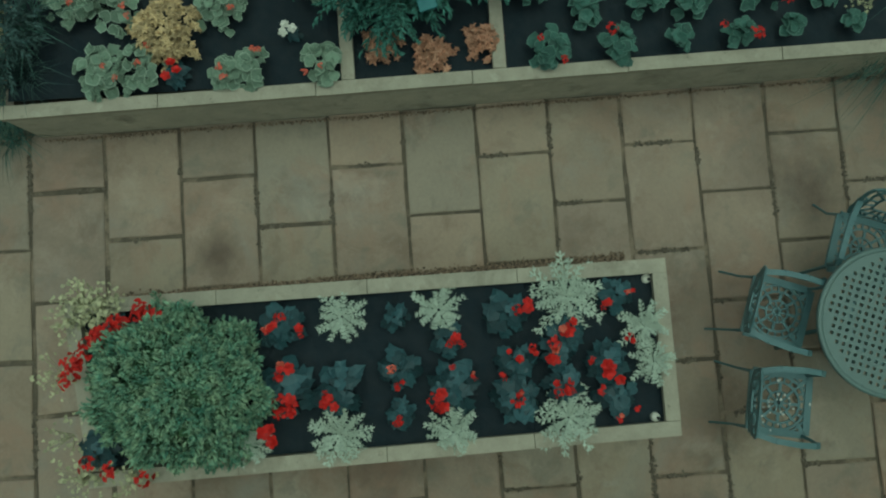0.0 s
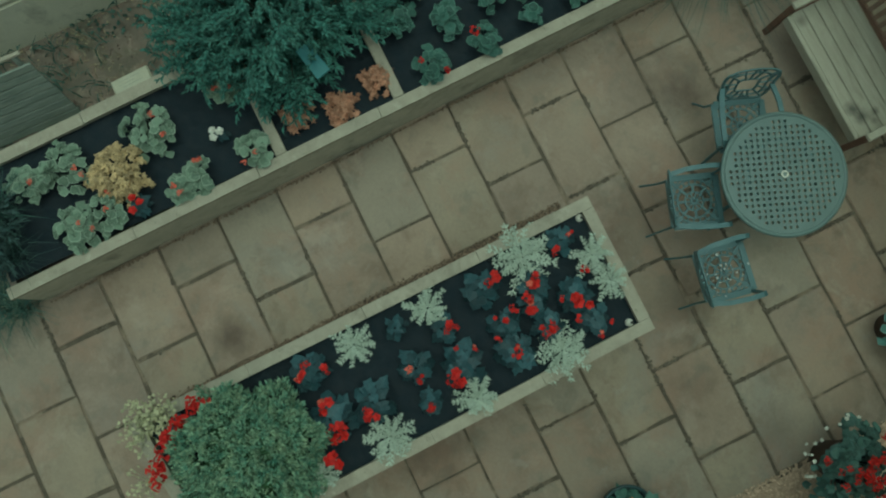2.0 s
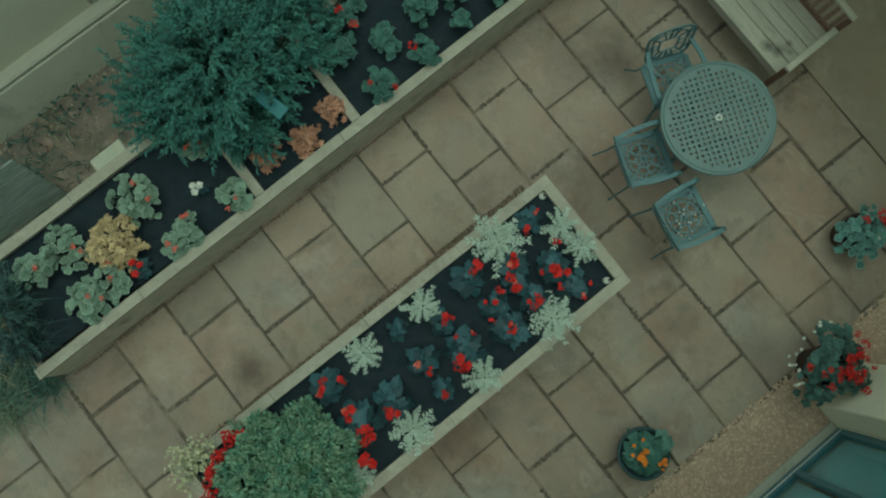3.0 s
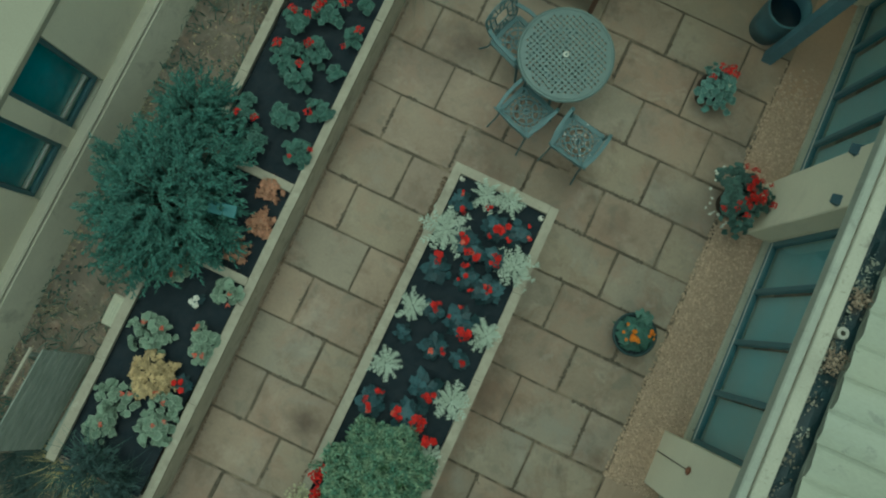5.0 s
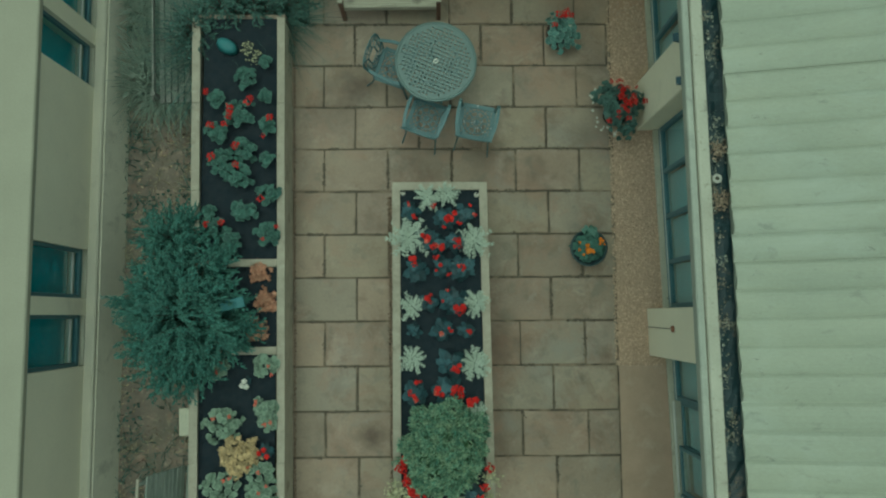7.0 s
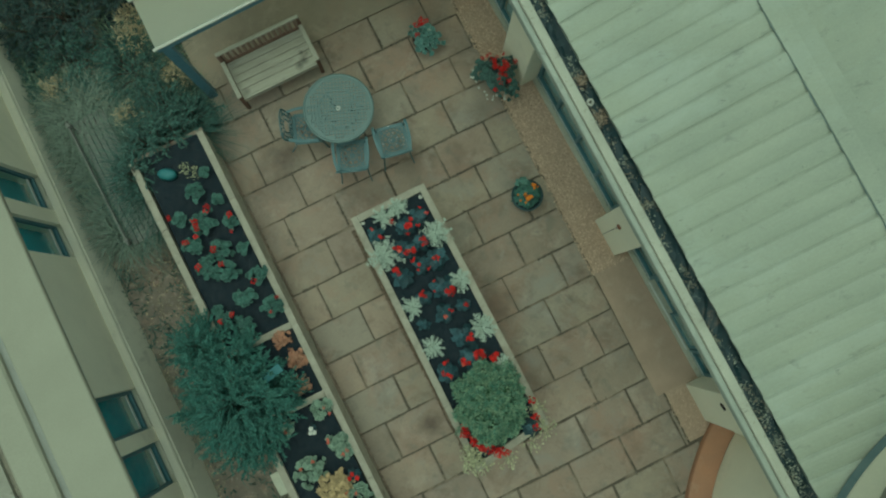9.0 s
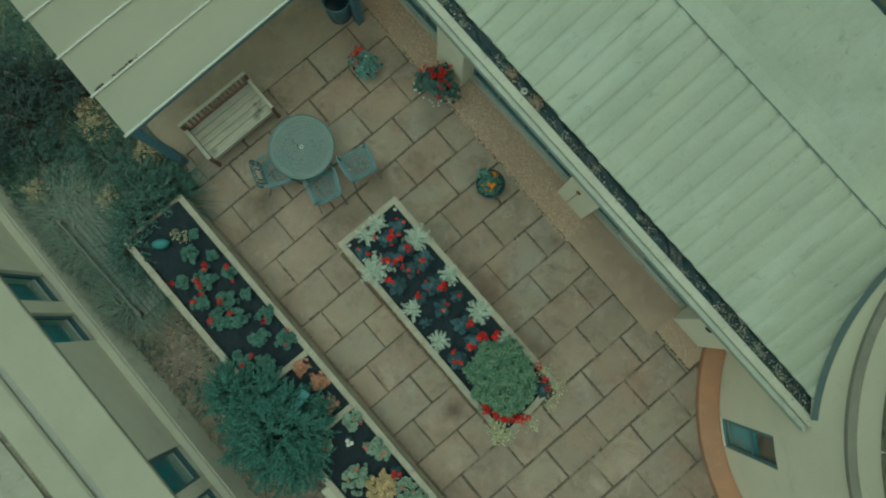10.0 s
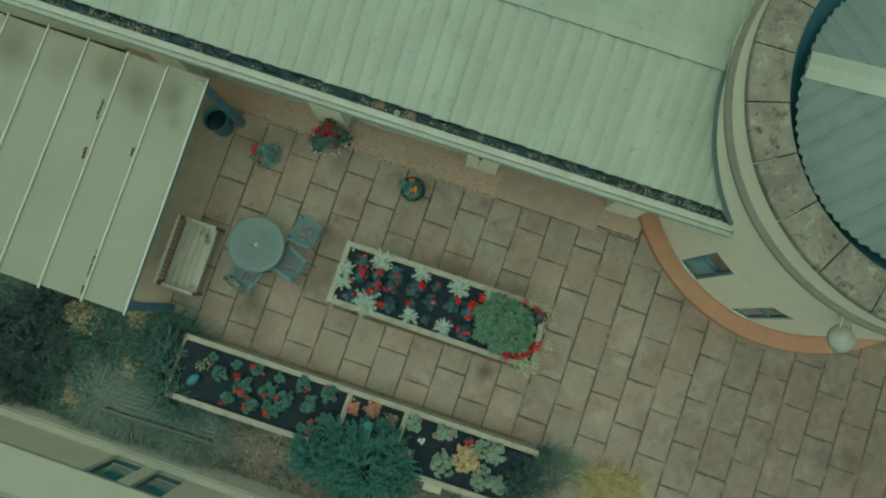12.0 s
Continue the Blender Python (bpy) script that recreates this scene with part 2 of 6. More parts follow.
M["coping"] = surface("stained_coping_stone", (0.265, 0.24, 0.18), (0.19, 0.175, 0.13), 3, 0.9, bump=0.5, fine=40, pieces=0.08,
                      stains=[((0.07, 0.065, 0.05), 4.5, 0.55, 0.64, 0.75), ((0.38, 0.37, 0.29), 7, 0.55, 0.66, 0.6), ((0.10, 0.09, 0.07), 1.6, 0.50, 0.66, 0.6), ((0.03, 0.03, 0.026), 9.0, 0.60, 0.66, 0.75)])
M["terracotta"] = surface("terracotta_plinth", (0.45, 0.225, 0.125), (0.38, 0.20, 0.12), 2.5, 0.7, bump=0.15, fine=60,
                          stains=[((0.28, 0.18, 0.12), 1.2, 0.5, 0.8, 0.5), ((0.46, 0.34, 0.24), 2.6, 0.55, 0.75, 0.45)])
M["plastic"] = surface("dusty_canopy_sheet", (0.73, 0.735, 0.61), (0.67, 0.675, 0.555), 1.2, 0.55, bump=0.04, fine=30,
                       stains=[((0.34, 0.33, 0.26), 1.1, 0.60, 0.76, 0.55), ((0.44, 0.43, 0.34), 6, 0.6, 0.8, 0.3)])
nt = M["plastic"].node_tree
through_light = nt.nodes.new("ShaderNodeBsdfTranslucent")
through_light.inputs["Color"].default_value = (0.90, 0.89, 0.80, 1)
both = nt.nodes.new("ShaderNodeMixShader")
both.inputs[0].default_value = 0.72
nt.links.new(nt.nodes["Principled BSDF"].outputs[0], both.inputs[1])
nt.links.new(through_light.outputs[0], both.inputs[2])
nt.links.new(both.outputs[0], nt.nodes["Material Output"].inputs["Surface"])
# grey stains; the row near x 3.4 darkens the sheets towards the hall
blotches(M["plastic"], ((2.98, 4.97, 0.17, 0.6), (3.45, 5.15, 0.28, 0.7), (3.32, 5.70, 0.42, 0.75), (3.45, 6.35, 0.38, 0.7), (3.35, 7.10, 0.40, 0.45), (3.30, 7.95, 0.46, 0.65), (3.2, 5.1, 0.2, 0.3), (1.2, 6.6, 0.5, 0.12), (0.5, 7.6, 0.5, 0.12)), (0.15, 0.15, 0.115), (0.4, 0.4, 0.32), 2.45, 3.0)
M["batten"] = surface("white_batten", (0.52, 0.52, 0.43), (0.45, 0.45, 0.375), 4, 0.6, bump=0.05)
M["frame"] = surface("blue_grey_window_frame", (0.10, 0.20, 0.222), (0.075, 0.165, 0.188), 5, 0.45, bump=0.05)
M["whiteframe"] = surface("white_window_frame", (0.62, 0.63, 0.58), (0.55, 0.57, 0.52), 6, 0.45, bump=0.04)
M["glass"] = clear_glass("window_glass", (0.70, 0.95, 0.98))
# unseen interiors; their dimness is put into a dark grey
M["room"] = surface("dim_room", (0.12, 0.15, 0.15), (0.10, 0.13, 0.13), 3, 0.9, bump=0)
# sheets added behind the panes; their colour stands in for reflected sky
M["skyteal"] = surface("teal_reflection_sheet", (0.07, 0.55, 0.62), (0.05, 0.43, 0.50), 9, 0.9, bump=0.1)
M["skygrey"] = surface("grey_blue_reflection_sheet", (0.42, 0.66, 0.68), (0.50, 0.54, 0.50), 0.9, 0.9, bump=0.1)
M["lead"] = surface("weathered_lead", (0.11, 0.165, 0.165), (0.15, 0.20, 0.19), 5, 0.6, bump=0.1)
M["valley"] = surface("dark_teal_valley", (0.016, 0.085, 0.105), (0.024, 0.105, 0.125), 5, 0.5, bump=0.2)
M["deckroof"] = surface("weathered_grey_roof_sheet", (0.21, 0.255, 0.225), (0.165, 0.21, 0.19), 2.0, 0.7, bump=0.08, fine=40, stains=[((0.12, 0.15, 0.13), 2.5, 0.55, 0.75, 0.6)])
M["bluepost"] = surface("blue_paint", (0.12, 0.24, 0.29), (0.09, 0.19, 0.235), 9, 0.5, bump=0.08)
M["metal"] = surface("verdigris_painted_cast_metal", (0.10, 0.182, 0.188), (0.075, 0.145, 0.155), 8, 0.45, metal=0.0, bump=0.15, fine=80,
                     stains=[((0.06, 0.10, 0.10), 14, 0.6, 0.72, 0.5)])
M["metal_top"] = surface("worn_painted_tabletop", (0.14, 0.20, 0.185), (0.11, 0.165, 0.155), 3, 0.4, bump=0.1, fine=80)
M["fleck"] = surface("white_droppings", (0.6, 0.62, 0.58), (0.5, 0.52, 0.48), 30, 0.8, bump=0)
M["redwood"] = surface("red_brown_wood", (0.20, 0.115, 0.08), (0.15, 0.085, 0.06), 3, 0.65, bump=0.3, fine=60, stretch=(1, 6, 6))
M["slatwood"] = surface("faded_brown_wood", (0.30, 0.20, 0.15), (0.22, 0.15, 0.11), 3, 0.75, bump=0.3, fine=60, stretch=(1, 6, 6))
M["palewood"] = surface("worn_pale_boards", (0.46, 0.44, 0.35), (0.38, 0.355, 0.28), 2.5, 0.85, bump=0.35, fine=50, stretch=(1.2, 7, 7),
                        stains=[((0.17, 0.165, 0.13), 1.6, 0.58, 0.70, 0.5), ((0.52, 0.50, 0.41), 2.4, 0.55, 0.7, 0.5)])
blotches(M["palewood"], ((1.26, 4.37, 0.08, 0.85), (1.35, 4.42, 0.085, 0.9), (1.37, 4.55, 0.05, 0.7), (1.44, 4.50, 0.045, 0.6), (0.35, 4.36, 0.07, 0.5)), (0.085, 0.085, 0.07), (0.4, 0.4, 0.32), 0.43, 14.0)
M["greywood"] = surface("silvered_slats", (0.25, 0.255, 0.225), (0.19, 0.195, 0.172), 3, 0.9, bump=0.35, fine=60, stretch=(6, 1, 6), pieces=0.12)
M["silverwood"] = surface("silvered_bench_slats", (0.31, 0.345, 0.295), (0.20, 0.235, 0.20), 4, 0.9, bump=0.4, fine=60, island=0.15, stretch=(6, 1.0, 6),
                          stains=[((0.16, 0.20, 0.165), 3.0, 0.54, 0.70, 0.6)])
M["rust"] = surface("rusty_iron", (0.30, 0.14, 0.085), (0.17, 0.075, 0.05), 40, 0.8, bump=0.3)
M["tarp"] = surface("blue_plastic_sheet", (0.015, 0.06, 0.09), (0.02, 0.08, 0.11), 6, 0.4, bump=0.1)
M["pot"] = surface("dark_green_pot", (0.025, 0.06, 0.06), (0.02, 0.045, 0.05), 10, 0.4, bump=0.05)
M["claypot"] = surface("dark_clay_pot", (0.09, 0.06, 0.045), (0.07, 0.05, 0.04), 10, 0.8, bump=0.2)
M["barrel"] = surface("blue_barrel", (0.10, 0.215, 0.245), (0.07, 0.155, 0.19), 6, 0.5, bump=0.05)
M["navywater"] = surface("still_dark_water", (0.004, 0.018, 0.035), (0.006, 0.024, 0.042), 4, 0.08, bump=0.02)
M["dark"] = surface("black_hollow", (0.006, 0.007, 0.008), (0.01, 0.01, 0.011), 6, 0.7, bump=0)
M["lampwhite"] = surface("white_enamel", (0.62, 0.62, 0.52), (0.56, 0.56, 0.47), 8, 0.4, bump=0.03)
M["dullwhite"] = surface("dull_weathered_enamel", (0.40, 0.40, 0.33), (0.33, 0.33, 0.27), 8, 0.5, bump=0.05, stains=[((0.2, 0.2, 0.16), 9, 0.6, 0.75, 0.5)])
M["label"] = surface("white_plaque", (0.47, 0.46, 0.345), (0.40, 0.395, 0.30), 9, 0.7, bump=0.08)
M["teal_sheet"] = surface("turquoise_plastic", (0.05, 0.19, 0.19), (0.04, 0.15, 0.16), 9, 0.5, bump=0.05)
M["bark"] = surface("bark", (0.09, 0.065, 0.045), (0.05, 0.04, 0.03), 25, 0.95, bump=0.6)


def leafy(name, c1, c2, spread=0.35, rough=0.6, scale=25.0):
    return surface(name, c1, c2, scale, rough, bump=0.1, fine=120, island=spread, spec=0.3)


M["silver"] = leafy("silver_felt_leaf", (0.50, 0.57, 0.46), (0.40, 0.47, 0.385), 0.13, 0.85)
M["begonia"] = leafy("teal_begonia_leaf", (0.042, 0.088, 0.098), (0.026, 0.060, 0.070), 0.5, 0.45)
M["geranium"] = leafy("pale_geranium_leaf", (0.145, 0.215, 0.15), (0.19, 0.26, 0.185), 0.3, 0.7, 40)
M["geranium_pale"] = leafy("pale_leaf_margin", (0.24, 0.32, 0.235), (0.29, 0.36, 0.275), 0.25, 0.7, 40)
M["geranium_dark"] = leafy("green_geranium_leaf", (0.043, 0.107, 0.084), (0.066, 0.139, 0.110), 0.35, 0.65, 40)
M["geranium_edge"] = leafy("green_leaf_margin", (0.080, 0.162, 0.128), (0.105, 0.19, 0.152), 0.3, 0.65, 40)
M["slate_edge"] = leafy("slate_leaf_margin", (0.055, 0.11, 0.10), (0.07, 0.13, 0.115), 0.3, 0.6, 40)
M["potted_dark"] = leafy("dusky_geranium_leaf", (0.050, 0.105, 0.088), (0.075, 0.135, 0.11), 0.4, 0.65, 40)
M["potleaf"] = leafy("teal_pot_leaf", (0.07, 0.16, 0.14), (0.11, 0.21, 0.18), 0.35, 0.65, 40)
M["potleaf_edge"] = leafy("pale_teal_leaf_margin", (0.15, 0.26, 0.225), (0.20, 0.31, 0.27), 0.3, 0.65, 40)
M["bush"] = leafy("yellow_green_bush_leaf", (0.080, 0.212, 0.150), (0.30, 0.40, 0.245), 0.36, 0.65, 12)
# darker green than the leaves: shade inside the bush, put into the colour
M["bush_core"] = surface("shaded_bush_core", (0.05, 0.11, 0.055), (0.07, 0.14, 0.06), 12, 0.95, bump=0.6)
M["shrub"] = leafy("blue_green_shrub_leaf", (0.045, 0.138, 0.112), (0.074, 0.178, 0.138), 0.4, 0.6, 6)
M["shrub_wood"] = surface("mossy_twig", (0.05, 0.075, 0.055), (0.035, 0.055, 0.04), 25, 0.95, bump=0.4)
M["weed"] = leafy("weed_leaf", (0.050, 0.115, 0.095), (0.082, 0.145, 0.118), 0.45, 0.7, 10)
M["darkblade"] = leafy("dark_blue_green_blade", (0.030, 0.060, 0.058), (0.045, 0.08, 0.07), 0.4, 0.6, 10)
M["palegrass"] = leafy("pale_green_grass", (0.17, 0.23, 0.155), (0.23, 0.27, 0.18), 0.4, 0.8, 10)
M["benchgrass"] = leafy("pale_blue_green_grass", (0.17, 0.225, 0.175), (0.23, 0.27, 0.215), 0.4, 0.8, 10)
M["dry"] = leafy("dry_grass", (0.37, 0.32, 0.21), (0.28, 0.245, 0.165), 0.4, 0.85, 10)
M["buff"] = leafy("bleached_buff_stem", (0.56, 0.46, 0.29), (0.45, 0.36, 0.22), 0.3, 0.85, 12)
M["straw"] = leafy("yellow_straw_grass", (0.52, 0.42, 0.19), (0.43, 0.36, 0.18), 0.35, 0.8, 10)
M["yellow"] = leafy("golden_foliage", (0.58, 0.45, 0.25), (0.48, 0.375, 0.21), 0.3, 0.7, 30)
M["amber"] = leafy("amber_foliage", (0.52, 0.26, 0.165), (0.45, 0.275, 0.185), 0.35, 0.7, 30)
M["cream_leaf"] = leafy("cream_trailing_leaf", (0.48, 0.46, 0.29), (0.36, 0.37, 0.22), 0.3, 0.8, 30)
M["red"] = leafy("red_petal", (0.50, 0.012, 0.010), (0.42, 0.010, 0.010), 0.25, 0.6, 40)
M["salmon"] = leafy("salmon_petal", (0.62, 0.10, 0.06), (0.60, 0.16, 0.11), 0.25, 0.6, 40)
M["orange"] = leafy("orange_petal", (0.70, 0.24, 0.02), (0.62, 0.18, 0.02), 0.2, 0.6, 40)
M["whitepetal"] = leafy("white_petal", (0.66, 0.66, 0.58), (0.55, 0.56, 0.48), 0.15, 0.6, 40)


# ---- mesh helpers ----
class Geo:
    """Vertices and faces gathered in lists."""

    def __init__(self):
        self.v, self.f = [], []

    def add(self, verts, faces):
        o = len(self.v)
        self.v += [tuple(p) for p in verts]
        self.f += [tuple(o + i for i in f) for f in faces]

    def mesh(self, name):
        me = bpy.data.meshes.new(name)
        me.from_pydata(self.v, [], self.f)
        me.update()
        return me


def as_mesh(shape, name):
    if isinstance(shape, Geo):
        return shape.mesh(name)
    if isinstance(shape, bmesh.types.BMesh):
        me = bpy.data.meshes.new(name)
        shape.to_mesh(me)
        shape.free()
        return me
    return shape


def part(name, shape, material, parent, label="", m=None, smooth=False):
    me = as_mesh(shape, name)
    if not me.materials:
        me.materials.append(M[material])
    if smooth:
        me.polygons.foreach_set("use_smooth", [True] * len(me.polygons))
    ob = new(name, me)
    ob.parent = parent
    if material == "glass":
        ob.visible_shadow = False
    if m is not None:
        ob.matrix_basis = m
    if label:
        ob["label"] = label
    return ob


def thing(name, label, category, m=None, group="", kind=""):
    ob = new(name)
    ob.empty_display_size = 0.1
    if m is not None:
        ob.matrix_basis = m
    return tagged(ob, label, category, group, kind)


def solid(name, shape, material, label="", category="", kind="", group="", m=None, smooth=False):
    ob = part(name, shape, material, None, "", m, smooth)
    return tagged(ob, label, category, group, kind)


def box(x0, x1, y0, y1, z0, z1, bevel=0.0, bm=None, segments=1):
    own = bmesh.new()
    bmesh.ops.create_cube(own, size=1)
    for v in own.verts:
        v.co = (x0 + (v.co.x + 0.5) * (x1 - x0), y0 + (v.co.y + 0.5) * (y1 - y0), z0 + (v.co.z + 0.5) * (z1 - z0))
    if bevel:
        bmesh.ops.bevel(own, geom=own.edges[:], offset=bevel, segments=segments, affect="EDGES", profile=0.5)
    if bm is None:
        return own
    tmp = bpy.data.meshes.new("tmp")
    own.to_mesh(tmp)
    own.free()
    bm.from_mesh(tmp)
    bpy.data.meshes.remove(tmp)
    return bm


def bar(g, p, q, w, h, up=(0, 0, 1)):
    """A square bar from p to q in a Geo."""
    p, q, up = Vector(p), Vector(q), Vector(up)
    d = (q - p).normalized()
    s = d.cross(up)
    s = s.normalized() if s.length > 1e-5 else Vector((1, 0, 0))
    u = s.cross(d).normalized()
    ring = [s * (w / 2) * a + u * (h / 2) * b for a, b in ((-1, -1), (1, -1), (1, 1), (-1, 1))]
    g.add([p + r for r in ring] + [q + r for r in ring],
          [(3, 2, 1, 0), (4, 5, 6, 7), (0, 1, 5, 4), (1, 2, 6, 5), (2, 3, 7, 6), (3, 0, 4, 7)])


def lathe(profile, n=24, start=0.0, end=math.tau, closed=True):
    """A turned Geo from (radius, height) pairs."""
    g = Geo()
    full = abs(end - start - math.tau) < 1e-6
    cols = n if full else n + 1
    k = len(profile)
    verts = []
    for i in range(cols):
        a = start + (end - start) * i / n
        verts += [(r * math.cos(a), r * math.sin(a), z) for r, z in profile]
    faces = []
    for i in range(n):
        j = (i + 1) % cols
        for q in range(k if closed else k - 1):
            w = (q + 1) % k
            faces.append((i * k + q, j * k + q, j * k + w, i * k + w))
    if closed and not full:
        faces.append(tuple(range(k))[::-1])
        faces.append(tuple((cols - 1) * k + q for q in range(k)))
    g.add(verts, faces)
    return g


def tube(points, radii, n=7):
    """A tapered round limb through points."""
    g = Geo()
    rings = []
    for i, p in enumerate(points):
        p = Vector(p)
        d = (Vector(points[min(i + 1, len(points) - 1)]) - Vector(points[max(i - 1, 0)])).normalized()
        s = d.orthogonal().normalized()
        u = d.cross(s)
        rings.append([p + (s * math.cos(math.tau * k / n) + u * math.sin(math.tau * k / n)) * radii[i] for k in range(n)])
    verts = [v for r in rings for v in r]
    faces = [(i * n + k, i * n + (k + 1) % n, (i + 1) * n + (k + 1) % n, (i + 1) * n + k) for i in range(len(rings) - 1) for k in range(n)]
    faces += [tuple(range(n))[::-1], tuple((len(rings) - 1) * n + k for k in range(n))]
    g.add(verts, faces)
    return g


def prism(outline, z0, z1):
    """An upright solid over a flat outline."""
    g = Geo()
    n = len(outline)
    g.add([(x, y, z0) for x, y in outline] + [(x, y, z1) for x, y in outline],
          [tuple(range(n))[::-1], tuple(range(n, 2 * n))] + [(i, (i + 1) % n, n + (i + 1) % n, n + i) for i in range(n)])
    return g


R = random.Random(7)


# ---- leaves and flowers ----
def frame_of(normal, spin):
    n = Vector(normal).normalized()
    t = n.orthogonal().normalized()
    t.rotate(Matrix.Rotation(spin, 3, n))
    return t, n.cross(t), n


def round_leaf(g, p, normal, r, lobes=9, cup=0.25):
    t, b, n = frame_of(normal, R.uniform(0, 6.28))
    p = Vector(p)
    ring = []
    for k in range(lobes):
        a = math.tau * k / lobes
        rr = r * (0.9 + 0.18 * (k % 2)) * (0.55 if k == 0 else 1)
        ring.append(p + (t * math.cos(a) + b * math.sin(a)) * rr + n * cup * r * R.uniform(0.5, 1.2))
    g.add([p] + ring, [(0, 1 + k, 1 + (k + 1) % lobes) for k in range(lobes)])


def blade_leaf(g, p, d, normal, length, width, droop=0.25):
    """A pointed leaf with a folded midrib."""
    p, d, n = Vector(p), Vector(d).normalized(), Vector(normal).normalized()
    s = d.cross(n)
    s = s.normalized() if s.length > 1e-4 else d.orthogonal().normalized()
    n = s.cross(d)
    m1, m2, tip = p + d * length * 0.4 + n * 0.06 * length, p + d * length * 0.75, p + d * length - n * droop * length
    w1, w2 = s * width * 0.5, s * width * 0.36
    up = n * width * 0.15
    g.add([p, m1, m2, tip, m1 + w1 + up, m1 - w1 + up, m2 + w2 + up * 0.5, m2 - w2 + up * 0.5],
          [(0, 1, 4), (0, 5, 1), (1, 2, 6, 4), (1, 5, 7, 2), (2, 3, 6), (2, 7, 3)])


def geranium_foliage(radius, height, n, size=0.045):
    """Small scalloped leaves over a low dome, and the paler margins that frame them."""
    g, rim = Geo(), Geo()
    for i in range(n):
        a, d = R.uniform(0, math.tau), radius * math.sqrt(R.uniform(0, 1)) * R.uniform(0.75, 1.0)
        d *= 0.85 + 0.55 * noise.noise((math.cos(a) * 1.7 + n, math.sin(a) * 1.7, radius * 9))
        z = height * (1 - 0.6 * (d / radius) ** 2) * R.uniform(0.70, 1.0)
        tilt = 0.75 * d / radius
        nrm = (math.cos(a) * tilt + R.uniform(-0.4, 0.4), math.sin(a) * tilt + R.uniform(-0.4, 0.4), 1)
        r, spot = size * R.uniform(0.7, 1.25), (d * math.cos(a), d * math.sin(a), z)
        state = R.getstate()
        round_leaf(g, spot, nrm, r * 0.84)
        R.setstate(state)
        round_leaf(rim, (spot[0], spot[1], z - 0.0035), nrm, r)
        if i % 3 == 0:
            bar(g, (0.2 * d * math.cos(a), 0.2 * d * math.sin(a), 0), spot, 0.005, 0.005)
    return g, rim


def geranium_clump(p, radius, height, n, mat, margin, m=None):
    g, rim = geranium_foliage(radius, height, n)
    tagged(part("foliage", g, mat, p, m=m), kind="stuff")
    tagged(part("leaf_margin", rim, margin, p, m=m), kind="stuff")


def begonia_foliage(radius, height, n):
    """Broad angular leaves, pointed and shouldered, packed over a low dome."""
    g = Geo()
    outline = ((1.30, 0.0), (0.86, 0.30), (0.74, 0.62), (0.34, 0.60), (0.10, 0.86), (-0.26, 0.62), (-0.50, 0.36), (-0.26, 0.0), (-0.54, -0.34), (-0.24, -0.60), (0.06, -0.72), (0.36, -0.52), (0.66, -0.50), (0.84, -0.24))
    m = len(outline)
    for i in range(n):
        ring = (i + 0.5) / n
        a = 2.39996 * i + R.uniform(-0.35, 0.35)
        d = radius * (0.08 + 0.62 * ring ** 0.7) * R.uniform(0.8, 1.1)
        z = height * (1.0 - 0.55 * ring) * R.uniform(0.80, 1.15)
        out = Vector((math.cos(a + R.uniform(-0.5, 0.5)), math.sin(a + R.uniform(-0.5, 0.5)), -0.15 - 0.45 * ring + R.uniform(-0.3, 0.25))).normalized()
        side = Vector((-out.y, out.x, R.uniform(-0.45, 0.45))).normalized()
        up = out.cross(side).normalized()
        size = radius * R.uniform(0.30, 0.52)
        c = Vector((d * math.cos(a), d * math.sin(a), z))
        pts = [c + up * size * 0.02, c + out * size * 0.6 - up * size * 0.02]
        for u, v in outline:
            k = R.uniform(0.86, 1.14)
            pts.append(c + out * u * k * size + side * v * k * size + up * size * (0.20 * abs(v) - 0.12 * max(0, u) ** 2 + R.uniform(-0.07, 0.07)))
        g.add(pts, [(0 if 4 <= k <= 8 else 1, 2 + k, 2 + (k + 1) % m) for k in range(m)] + [(0, 1, 6), (0, 11, 1)])
        if i % 3 == 0:
            bar(g, (0, 0, 0), c, 0.007, 0.007)
    return g


